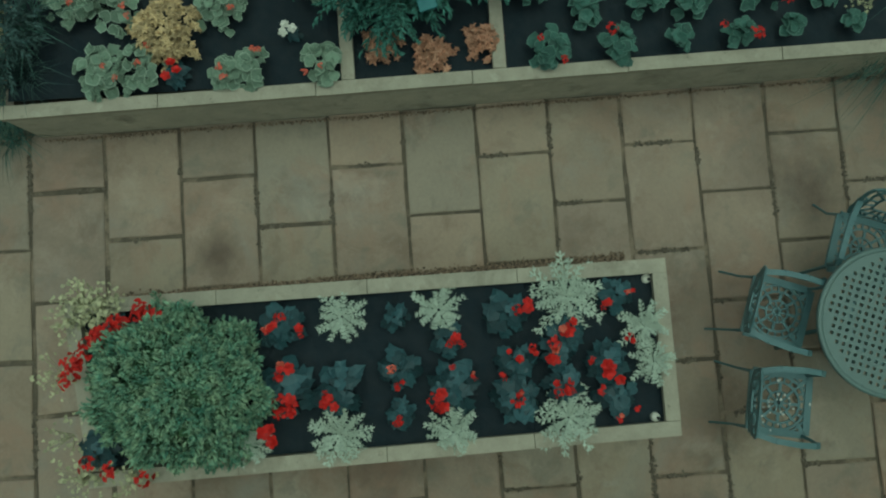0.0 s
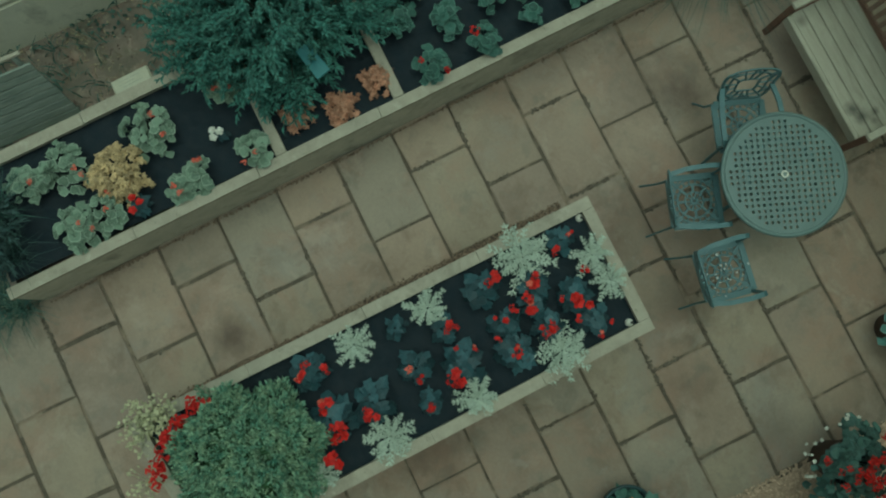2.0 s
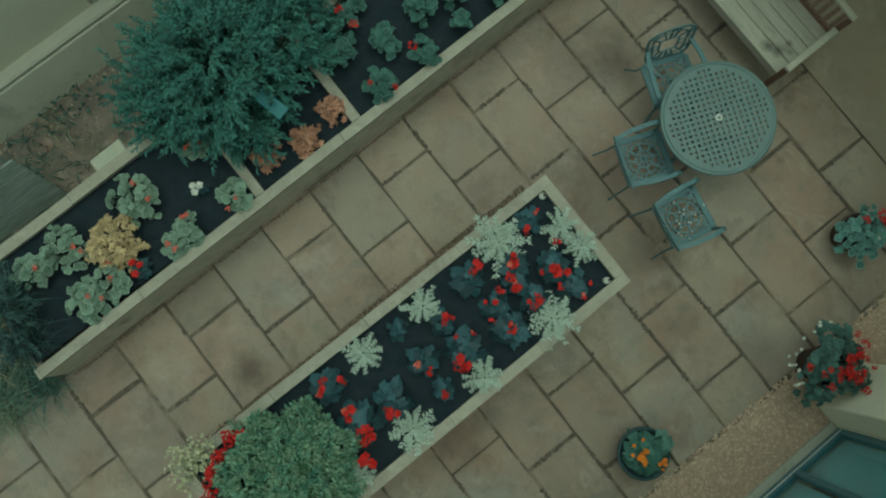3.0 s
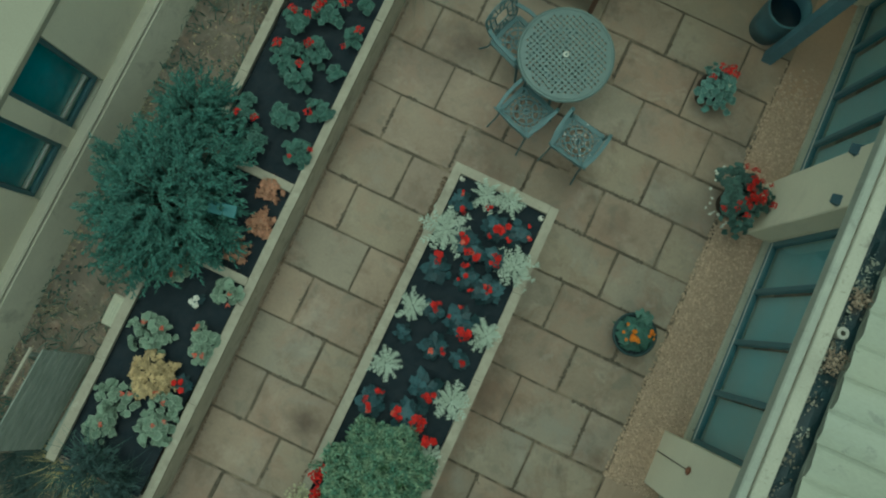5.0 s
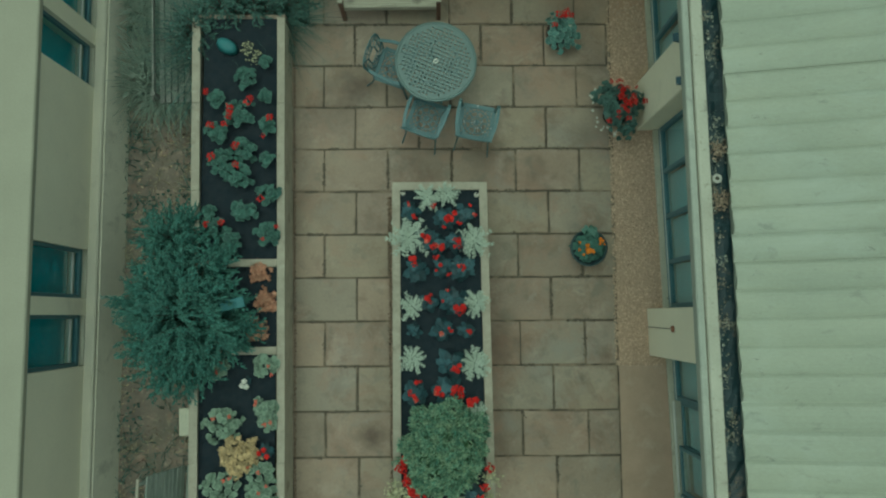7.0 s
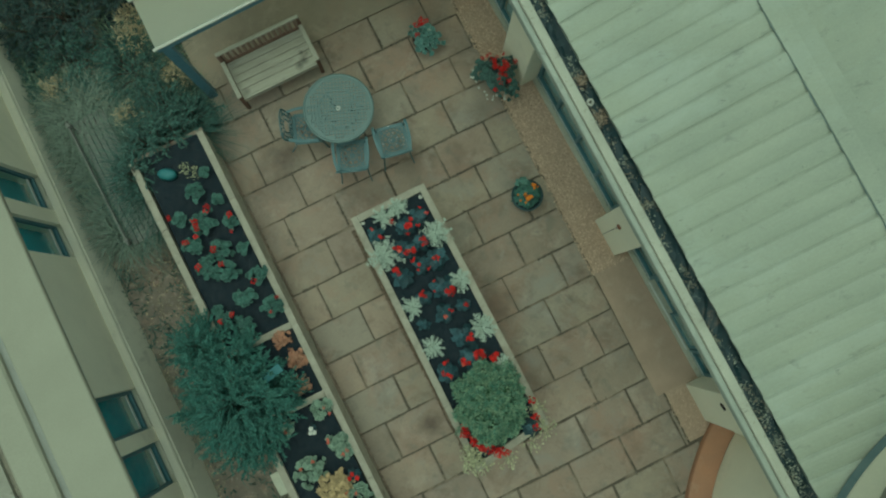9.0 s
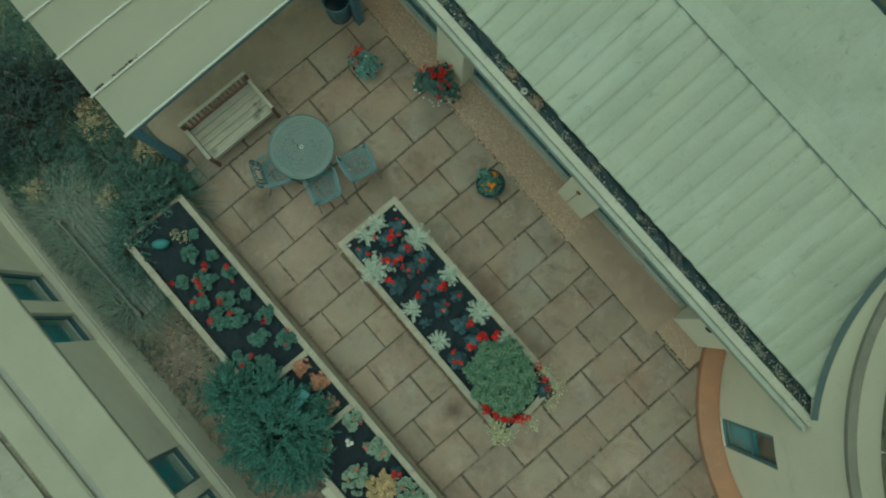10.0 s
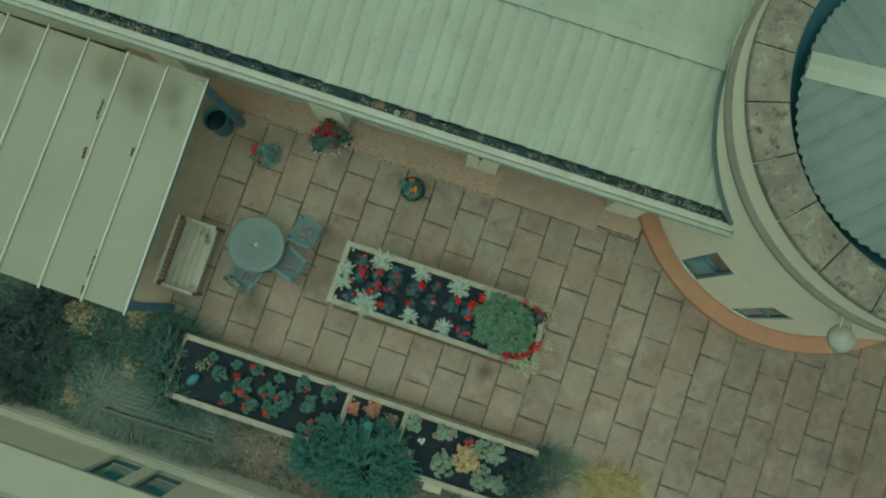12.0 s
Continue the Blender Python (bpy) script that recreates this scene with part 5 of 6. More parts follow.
def slat_bench(label, m, length, rails):
    """Seat slats on a low frame; rails: how many back slats still stand."""
    b = thing("slatted_bench", label, "bench", m, group="grey benches by the wall")
    for i in range(6):
        x = -0.25 + i * 0.088
        part("slat", box(x, x + 0.07, -length / 2, length / 2, 0.40, 0.425, 0.004), "greywood", b)
    for i in range(rails):
        part("back_slat", box(-0.30 - 0.018 * i, -0.275 - 0.018 * i, -length / 2, length / 2, 0.50 + 0.1 * i, 0.58 + 0.1 * i, 0.004), "greywood", b)
    for s in (-1, 1):
        y = s * (length / 2 - 0.08)
        part("leg", box(0.20, 0.26, y - 0.03, y + 0.03, 0, 0.40, 0.004), "greywood", b)
        part("leg", box(-0.31, -0.25, y - 0.03, y + 0.03, 0, 0.50 + 0.1 * rails, 0.004), "greywood", b)
    return b


def high_back_bench(label, m, length):
    """A narrow seat under a tall leaning back of many slats, with a pale top rail."""
    b = thing("slatted_bench", label, "bench", m, group="grey benches by the wall")
    foot, top = Vector((0.0, 0.0, 0.50)), Vector((-0.22, 0.0, 1.24))
    lean = math.degrees(math.atan2(foot.x - top.x, top.z - foot.z))
    for i in range(9):
        c = foot.lerp(top, (i + 0.5) / 9)
        part("back_slat", box(-0.011, 0.011, -length / 2, length / 2, -0.037, 0.037, 0.004), "silverwood", b, m=pose(c.x, 0, c.z, 0, -lean, 0))
    for i in range(2):
        part("slat", box(0.02 + i * 0.062, 0.075 + i * 0.062, -length / 2, length / 2, 0.46, 0.482, 0.004), "silverwood", b)
    part("top_rail", box(-0.320, -0.285, length / 2 - 0.55, length / 2 - 0.02, 1.27, 1.30, 0.006), "rim", b, "pale worn top rail")
    for s in (-1, 1):
        y = s * (length / 2 - 0.09)
        part("leg", box(0.06, 0.115, y - 0.028, y + 0.028, 0, 0.459, 0.004), "silverwood", b)
        part("leg", tube([(-0.04, y, 0), (-0.06, y, 0.5), (-0.30, y, 1.272)], [0.028, 0.028, 0.024], 6), "silverwood", b)
    return b


high_back_bench("silvered high-backed slatted bench on the dirt strip", pose(-1.82, -2.42, -0.25, 0, 0, -2), 1.15)
slat_bench("low silvered slatted bench overgrown with pale grass", pose(-2.08, 4.12, -0.25, 0, 0, 2), 2.2, 1)

# ---- pots ----
def potted(name, label, x, y, r, h, mat):
    p = thing(name, label, "flower pot", pose(x, y, 0))
    part("pot", lathe([(0.001, 0.0), (r * 0.72, 0.0), (r, h - 0.03), (r + 0.015, h - 0.03), (r + 0.015, h), (r - 0.012, h), (r - 0.02, h - 0.05)], 30, closed=False), mat, p, smooth=True)
    part("soil", lathe([(0.001, h - 0.045), (r - 0.014, h - 0.05)], 24, closed=False), "soil", p)
    return p


R.seed(11)
pot1 = potted("marigold_pot", "dark green round pot of orange marigolds", 3.55, 0.97, 0.235, 0.30, "pot")
part("foliage", begonia_foliage(0.235, 0.17, 46), "geranium_dark", pot1, m=pose(0.0, 0.02, 0.24))
part("leaf_tuft", begonia_foliage(0.13, 0.16, 16), "geranium_edge", pot1, "paler leaf tuft leaning over the rim", pose(0.02, 0.20, 0.24))
for _ in range(17):
    a, d = R.uniform(2.7, 5.2), R.uniform(0.03, 0.17)
    flower(pot1, "bloom", "orange", 3.55 + d * math.cos(a), 0.97 + d * math.sin(a), R.uniform(0.42, 0.48), R.uniform(0.018, 0.03))
for _ in range(6):
    flower(pot1, "bloom", "orange", 3.55 + R.uniform(0.11, 0.18), 0.97 + R.uniform(0.0, 0.12), R.uniform(0.40, 0.45), R.uniform(0.015, 0.024))
pot2 = potted("geranium_tub", "dark clay tub of red geraniums with white trailing flowers", 4.0, 2.86, 0.21, 0.40, "claypot")
geranium_clump(pot2, 0.43, 0.24, 185, "potted_dark", "slate_edge", pose(-0.05, 0, 0.36))
for _ in range(30):
    a, d = R.uniform(-2.7, 2.2), R.uniform(0.02, 0.34)
    flower(pot2, "umbel", "red", 3.97 + d * math.cos(a), 2.86 + d * math.sin(a), 0.64 - 0.4 * max(0.0, d - 0.15) + R.uniform(-0.02, 0.04), R.uniform(0.028, 0.044))
for _ in range(16):
    a, d = R.uniform(2.4, 4.8), R.uniform(0.32, 0.42)
    flower(pot2, "bloom", "whitepetal", 3.96 + d * math.cos(a), 2.86 + d * math.sin(a), R.uniform(0.42, 0.55), R.uniform(0.012, 0.022))
pot3 = potted("pale_geranium_pot", "pot of pale leaves with a few red flowers", 3.235, 3.945, 0.19, 0.28, "claypot")
geranium_clump(pot3, 0.28, 0.24, 95, "potleaf", "potleaf_edge", pose(0, 0, 0.25))
part("silver_leaves", silver_foliage(0.13, 0.16, 7), "silver", pot3, m=pose(0.05, 0.02, 0.32))
for x, y, r in ((-0.06, 0.18, 0.05), (0.05, 0.2, 0.06), (0.0, 0.16, 0.04), (-0.12, 0.02, 0.045), (0.1, 0.17, 0.04)):
    flower(pot3, "umbel", "red", 3.235 + x, 3.945 + y, 0.50, r)
barrel = thing("water_barrel", "blue open water barrel under the canopy edge", "barrel", pose(3.55, 5.02, 0))
part("barrel", lathe([(0.001, 0.0), (0.20, 0.0), (0.225, 0.3), (0.235, 0.60), (0.248, 0.62), (0.248, 0.64), (0.228, 0.64), (0.215, 0.3), (0.18, 0.05), (0.001, 0.05)], 32, closed=False), "barrel", barrel, smooth=True)
part("water", lathe([(0.001, 0.44), (0.217, 0.44)], 24, closed=False), "navywater", barrel, "dark navy water")

# ---- planter plants ----
R.seed(21)
SZ = PZ - 0.075
SILVER = [(1.19, -0.46, 0.16), (1.19, 0.19, 0.17), (1.16, 1.05, 0.25), (1.39, 1.56, 0.16), (1.63, 1.6, 0.145), (1.96, 1.0, 0.22), (2.0, 0.23, 0.17), (1.96, -0.51, 0.21), (1.98, -1.12, 0.13)]
for x, y, r in SILVER:
    p = thing("dusty_miller", "silver felted dusty miller with lobed leaves", "plant", pose(x, y, SZ), group="silver plants in the planter")
    part("foliage", silver_foliage(r * 1.16, 0.20, int(22 + 90 * r)), "silver", p)
BEGONIA = [(1.22, -0.87, 0.17), (1.22, -0.1, 0.11), (1.39, 0.23, 0.13), (1.25, 0.64, 0.17), (1.4, 1.02, 0.17), (1.18, 1.38, 0.14), (1.57, -0.09, 0.16), (1.57, 0.69, 0.14),
           (1.53, 0.97, 0.13), (1.61, 1.29, 0.17), (1.7, 0.24, 0.19), (1.81, 0.67, 0.2), (1.86, 1.34, 0.15), (1.86, -0.11, 0.12), (1.67, -0.51, 0.19), (1.64, -0.86, 0.21), (1.74, 0.99, 0.15), (1.22, -2.0, 0.18), (1.95, -2.1, 0.15)]
begonias = []
for x, y, r in BEGONIA:
    p = thing("begonia", "dark teal-leaved begonia with red flowers", "plant", pose(x, y, SZ), group="begonias in the planter")
    part("foliage", begonia_foliage(r * 1.02, 0.17, int(11 + 36 * r)), "begonia", p)
    begonias.append(p)
RED = [(1.21, -0.9, 0.06), (1.25, -0.75, 0.05), (1.41, 0.29, 0.06), (1.22, 0.75, 0.06), (1.36, 1.02, 0.07), (1.15, 1.45, 0.03), (1.25, 1.31, 0.05), (1.66, -0.09, 0.04),
       (1.53, 0.66, 0.05), (1.51, 0.78, 0.05), (1.65, 0.58, 0.03), (1.52, 0.96, 0.08), (1.58, 1.17, 0.04), (1.68, 1.29, 0.08), (1.48, 1.42, 0.04), (1.79, 1.22, 0.04), (1.78, 0.16, 0.07)]
RED += [(1.64, 0.38, 0.03), (1.59, 0.27, 0.03), (1.84, 0.67, 0.05), (1.77, 0.69, 0.03), (1.98, 1.32, 0.03), (1.92, 1.45, 0.03), (1.88, -0.14, 0.05), (1.73, -0.56, 0.06),
        (1.7, -0.58, 0.04), (1.51, -0.86, 0.07), (1.75, -0.87, 0.1), (1.91, -0.94, 0.08), (1.75, 0.97, 0.06)]
for x, y, r in RED:
    for k in range(5 if r > 0.05 else 3):
        flower(nearest(begonias, x, y), R.choice(("bloom", "bloom", "umbel")), "red" if R.random() < 0.93 else "salmon", x + R.uniform(-0.75, 0.75) * r, y + R.uniform(-0.75, 0.75) * r, SZ + 0.19 + R.uniform(-0.02, 0.04), r * R.uniform(0.36, 0.62))
for x, y in ((1.56, -0.15), (1.24, -0.95)):
    flower(nearest(begonias, x, y), "umbel", "salmon", x, y, SZ + 0.2, 0.035)
for x, y in ((1.38, -2.16), (1.34, -2.12), (1.36, -2.2), (1.28, -2.1), (1.22, -2.06), (1.18, -2.02), (1.25, -2.02), (1.15, -1.92), (1.12, -1.88), (1.17, -1.96), (1.07, -1.76), (1.05, -1.72), (1.1, -1.7), (1.09, -1.64),
             (2.06, -1.95), (2.1, -1.75), (2.02, -2.12), (1.5, -2.22), (1.45, -2.2)):
    flower(nearest(begonias, x, y), "umbel", "red", x + R.uniform(-0.02, 0.02), y + R.uniform(-0.02, 0.02), SZ + R.uniform(0.21, 0.29), R.uniform(0.046, 0.064))


def mound(rx, ry, rz, n, leaf, width, bumps):
    """Leaves over a lumpy dome, with gaps."""
    g = Geo()
    for _ in range(n):
        a, u = R.uniform(0, math.tau), R.uniform(0.0, 1.0)
        d = Vector((math.cos(a) * math.sqrt(1 - u * u), math.sin(a) * math.sqrt(1 - u * u), u))
        lump = 1 + bumps * noise.noise(d * 3.2) + 0.5 * bumps * noise.noise(d * 8.0)
        s = lump * (1 - 0.16 * R.random() ** 2)
        p = Vector((d.x * rx * s, d.y * ry * s, d.z * rz * s))
        out = (d + Vector((R.uniform(-0.7, 0.7), R.uniform(-0.7, 0.7), R.uniform(-0.3, 0.6)))).normalized()
        blade_leaf(g, p, out, d + Vector((R.uniform(-0.6, 0.6), R.uniform(-0.6, 0.6), 0.4)), leaf * R.uniform(0.7, 1.25), width * R.uniform(0.8, 1.2))
    return g


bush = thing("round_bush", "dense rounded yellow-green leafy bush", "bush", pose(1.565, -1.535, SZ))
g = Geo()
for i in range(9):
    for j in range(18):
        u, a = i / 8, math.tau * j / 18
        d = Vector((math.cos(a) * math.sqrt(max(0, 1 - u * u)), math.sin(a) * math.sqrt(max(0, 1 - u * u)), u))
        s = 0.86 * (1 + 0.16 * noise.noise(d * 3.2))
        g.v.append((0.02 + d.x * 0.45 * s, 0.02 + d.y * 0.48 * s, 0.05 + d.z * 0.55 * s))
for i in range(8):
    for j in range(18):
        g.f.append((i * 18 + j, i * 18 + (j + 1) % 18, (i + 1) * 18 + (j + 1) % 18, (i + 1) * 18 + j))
# added inner dome, painted as the shaded depth between the leaves
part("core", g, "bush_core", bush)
part("crown", mound(0.475, 0.53, 0.56, 15000, 0.044, 0.017, 0.36), "bush", bush, m=pose(0.02, 0.02, 0.05, 0, 0, -38))
part("stem", tube([(0, 0, -0.02), (0.01, 0.0, 0.25)], [0.035, 0.02]), "bark", bush)
for cx, cy, n in ((1.0, -2.05, 150), (0.97, -2.2, 110), (1.1, -2.24, 80), (1.45, -2.36, 50), (2.14, -1.88, 80), (2.12, -2.2, 90), (1.85, -2.3, 50)):
    p = thing("trailing_plant", "pale cream trailing plant spilling over the rim", "plant", pose(cx, cy, SZ), group="trailing plants at the rim")
    g = Geo()
    for _ in range(n):
        a, d = R.uniform(0, math.tau), R.uniform(0.0, 0.17)
        q = (d * math.cos(a), d * math.sin(a), 0.10 + R.uniform(0, 0.12) - 0.4 * max(0, d - 0.08))
        round_leaf(g, q, (R.uniform(-0.6, 0.6), R.uniform(-0.6, 0.6), 1), R.uniform(0.008, 0.02), 6)
        if R.random() < 0.3:
            bar(g, (0, 0, 0.02), q, 0.003, 0.003)
    part("foliage", g, "cream_leaf", p)

# ---- bed plants ----
R.seed(31)
beds = []
for x, y, r in [(-0.69, -0.54, 0.17), (-0.69, -1.08, 0.15), (-0.67, -1.26, 0.14), (-1.25, -1.27, 0.24), (-1.23, -2.08, 0.26), (-0.74, -1.88, 0.21), (-0.73, -2.15, 0.21), (-1.3, -0.55, 0.2)]:
    p = thing("pale_geranium", "pale scalloped-leaf geranium clump on black soil", "plant", pose(x, y, SOIL), group="pale geraniums in the bed")
    geranium_clump(p, r * 1.12, 0.20, int(12 + 900 * r * r), "geranium", "geranium_pale")
    for _ in range(2):
        flower(p, "umbel", "salmon", x + R.uniform(-0.7, 0.7) * r, y + R.uniform(-0.7, 0.7) * r, SOIL + 0.2, R.uniform(0.022, 0.032))
for x, y, r in [(-1.03, 3.22, 0.15), (-1.39, 2.93, 0.13), (-1.1, 2.74, 0.22), (-1.35, 2.47, 0.19), (-0.7, 2.58, 0.14), (-1.02, 2.25, 0.18), (-1.31, 2.08, 0.2), (-1.04, 1.89, 0.18), (-0.69, 2.12, 0.1),
                (-0.68, 1.63, 0.17), (-1.0, 1.42, 0.17), (-0.67, 1.15, 0.18), (-1.37, 1.23, 0.17), (-1.16, 1.03, 0.19), (-1.44, 1.44, 0.07), (-0.74, 3.42, 0.07), (-0.74, 2.97, 0.09)]:
    p = thing("red_geranium", "green geranium with red flower heads on black soil", "plant", pose(x, y, SOIL), group="red geraniums in the bed")
    geranium_clump(p, r * 1.06, 0.21, int(10 + 820 * r * r), "geranium_dark", "geranium_edge")
    beds.append(p)
for x, y, r in [(-1.48, 2.99, 0.04), (-1.18, 2.77, 0.055), (-0.94, 2.85, 0.05), (-0.91, 2.9, 0.04), (-1.17, 2.68, 0.05), (-1.23, 2.56, 0.04), (-1.41, 2.54, 0.05), (-0.65, 2.63, 0.05), (-0.73, 2.4, 0.03),
                (-1.08, 2.28, 0.055), (-1.39, 2.12, 0.055), (-1.07, 2.02, 0.05), (-0.75, 1.58, 0.045), (-0.54, 1.22, 0.03), (-1.44, 1.26, 0.045), (-1.24, 1.28, 0.045), (-0.72, 1.06, 0.025)]:
    flower(nearest(beds, x, y), "umbel", "red", x, y, SOIL + 0.25, r)


def star_leaf(g, p, normal, r, points=5):
    t, b, n = frame_of(normal, R.uniform(0, 6.28))
    p = Vector(p)
    ring = [p + (t * math.cos(math.pi * k / points) + b * math.sin(math.pi * k / points)) * r * ((1.0, 0.5)[k % 2]) + n * 0.3 * r * (k % 2) for k in range(points * 2)]
    g.add([p] + ring, [(0, 1 + k, 1 + (k + 1) % (points * 2)) for k in range(points * 2)])


def ruffled(radius, height, n, size):
    g = Geo()
    for _ in range(n):
        a, d = R.uniform(0, math.tau), radius * math.sqrt(R.random())
        d *= 0.85 + 0.55 * noise.noise((math.cos(a) * 2.2 + n, math.sin(a) * 2.2, radius * 30))
        z = height * (1 - 0.6 * (d / radius) ** 2) * R.uniform(0.6, 1)
        star_leaf(g, (d * math.cos(a), d * math.sin(a), z), (R.uniform(-0.8, 0.8), R.uniform(-0.8, 0.8), 1), size * R.uniform(0.6, 1.25))
    return g


for x, y, r in [(-0.78, 0.66, 0.12), (-0.71, 0.27, 0.14), (-0.82, -0.1, 0.13)]:
    p = thing("amber_heuchera", "amber ruffled heuchera clump", "plant", pose(x, y, SOIL), group="amber clumps in the bed")
    part("foliage", ruffled(r * 1.15, 0.14, 95, 0.040), "amber", p)
p = thing("golden_heuchera", "golden yellow ruffled foliage clump", "plant", pose(-0.98, -1.67, SOIL))
part("foliage", ruffled(0.27, 0.26, 300, 0.042), "yellow", p)
p = thing("white_petunia", "small plant with two white flowers", "plant", pose(-0.94, -0.76, SOIL))
part("foliage", begonia_foliage(0.08, 0.12, 12), "begonia", p)
for dx, dy in ((0.0, 0.02), (0.03, -0.05), (-0.03, -0.03)):
    flower(p, "bloom", "whitepetal", -0.94 + dx, -0.76 + dy, SOIL + 0.16, 0.035)
p = thing("red_begonia", "dark-leaved begonia with red flowers beside golden foliage", "plant", pose(-0.68, -1.63, SOIL))
part("foliage", begonia_foliage(0.12, 0.13, 14), "begonia", p)
for dx, dy in ((0.0, 0.04), (-0.06, 0.0), (0.04, -0.04)):
    flower(p, "bloom", "red", -0.68 + dx, -1.63 + dy, SOIL + 0.17, 0.035)
for x, y in ((-0.98, 3.62), (-0.9, 3.5)):
    p = thing("faded_plant", "faded plant with dry buff seed heads", "plant", pose(x, y, SOIL))
    part("foliage", ruffled(0.11, 0.2, 40, 0.016), "cream_leaf", p)

p = thing("pale_geranium", "pale scalloped-leaf geranium clump on black soil", "plant", pose(-1.27, -2.40, SOIL), group="pale geraniums in the bed")
geranium_clump(p, 0.22, 0.20, 48, "geranium", "geranium_pale")
flower(p, "umbel", "salmon", -1.22, -2.33, SOIL + 0.2, 0.028)


# ---- shrub, weeds and grasses ----
def feathery(limbs, reach, height, twigs, leaves, leaf, width):
    crown, wood = Geo(), Geo()
    for i in range(limbs):
        a = i * 2.39996 + R.uniform(-0.3, 0.3)
        ring = math.sqrt((i + 0.5) / limbs)
        tip = Vector((math.cos(a) * reach[0] * ring, math.sin(a) * reach[1] * ring, height * (1.05 - 0.45 * ring * ring) * R.uniform(0.85, 1.08)))
        base = Vector((R.uniform(-0.08, 0.08), R.uniform(-0.08, 0.08), 0.0))
        mid = base.lerp(tip, 0.5) + Vector((0, 0, 0.15 * height))
        pts = [base, base.lerp(mid, 0.6), mid, mid.lerp(tip, 0.6) + Vector((0, 0, 0.03)), tip]
        limb = tube(pts, [0.022, 0.017, 0.012, 0.008, 0.003], 5)
        wood.add(limb.v, limb.f)
        for t in range(twigs):
            f = R.uniform(0.22, 1.0)
            k = min(3, int(f * 4))
            o = Vector(pts[k]).lerp(Vector(pts[k + 1]), f * 4 - k)
            d = Vector((math.cos(a) + R.uniform(-1.1, 1.1), math.sin(a) + R.uniform(-1.1, 1.1), R.uniform(-0.2, 0.8))).normalized()
            ln = R.uniform(0.16, 0.34)
            bar(wood, o, o + d * ln, 0.004, 0.004)
            for q in range(leaves):
                p = o + d * ln * (q + 0.6) / leaves
                e = (d + Vector((R.uniform(-0.9, 0.9), R.uniform(-0.9, 0.9), R.uniform(-0.5, 0.5)))).normalized()
                blade_leaf(crown, p, e, (R.uniform(-0.4, 0.4), R.uniform(-0.4, 0.4), 1), leaf * R.uniform(0.7, 1.3), width, 0.35)
    return crown, wood


R.seed(41)
shrub = thing("large_shrub", "large feathery blue-green shrub spreading over the bed", "shrub", pose(-1.66, 0.10, -0.25))
crown, wood = feathery(84, (0.78, 0.95), 1.6, 22, 24, 0.050, 0.016)
arm, arm_wood = feathery(22, (0.32, 0.42), 1.25, 16, 22, 0.050, 0.016)
for g, extra in ((crown, arm), (wood, arm_wood)):
    g.add([(x - 0.20, y + 0.95, z) for x, y, z in extra.v], extra.f)
part("crown", crown, "shrub", shrub)
part("branchwork", wood, "shrub_wood", shrub)


def tussock(x, y, z, n, length, mat, name="grass_tussock", label="", spread=0.6):
    p = thing(name, label or "tussock of long dry grass", "grass", pose(x, y, z), group="tussocks")
    g = Geo()
    for _ in range(n):
        a, ln = R.uniform(0, math.tau), length * R.uniform(0.5, 1.1)
        b = Vector((R.gauss(0, 0.05), R.gauss(0, 0.05), 0))
        d = Vector((math.cos(a) * spread * R.uniform(0.3, 1.3), math.sin(a) * spread * R.uniform(0.3, 1.3), 1)).normalized()
        s = d.cross(Vector((0, 0, 1))).normalized() * 0.004
        m1 = b + d * ln * 0.55
        tip = b + d * ln + Vector((math.cos(a), math.sin(a), -1.0)) * ln * 0.28
        g.add([b - s, b + s, m1 + s * 0.8, m1 - s * 0.8, tip], [(0, 1, 2, 3), (3, 2, 4)])
    tagged(part("foliage", g, mat, p), kind="stuff")
    return p


for x, y, n in ((-0.62, -4.12, 260), (-0.56, -4.5, 280), (-0.54, -4.92, 250), (-0.90, -4.35, 260), (-0.88, -4.8, 240)):
    tussock(x, y, -0.02, n, 0.52, "straw", label="tussock of straw-yellow ornamental grass", spread=1.0)
for x, y, n, ln, mat in ((-0.5, -3.15, 150, 0.45, "weed"), (-0.55, -3.55, 190, 0.55, "palegrass"), (-0.75, -3.3, 220, 0.65, "weed"), (-0.6, -3.85, 150, 0.5, "palegrass"), (-1.0, -3.45, 180, 0.6, "dry"), (-1.25, -3.1, 160, 0.7, "weed"), (-0.9, -3.05, 150, 0.6, "palegrass")):
    tussock(x, y, -0.02, n, ln, mat, label={"dry": "dry seeding grass tussock", "palegrass": "tussock of pale green grass", "weed": "tussock of dull green grass"}[mat], spread=1.1)
tussock(-1.15, -2.72, SOIL, 110, 0.5, "weed", label="tussock of dull green grass", spread=1.1)
for x, y in ((-1.42, -2.99), (-1.60, -3.06)):
    tussock(x, y, -0.02 if x > -1.5 else -0.25, 190, 0.42 if x > -1.5 else 0.62, "straw", label="small yellow grass tuft", spread=0.9)
for x, y in ((-1.95, -3.12), (-1.75, -3.32), (-2.2, -3.3), (-2.0, -3.6)):
    tussock(x, y, -0.25, 200, 0.62, "darkblade", label="tussock of dark blue-green grass", spread=1.1)
tussock(-0.80, -2.80, SOIL - 0.02, 170, 0.40, "darkblade", label="tussock of dark blue-green grass", spread=1.1)
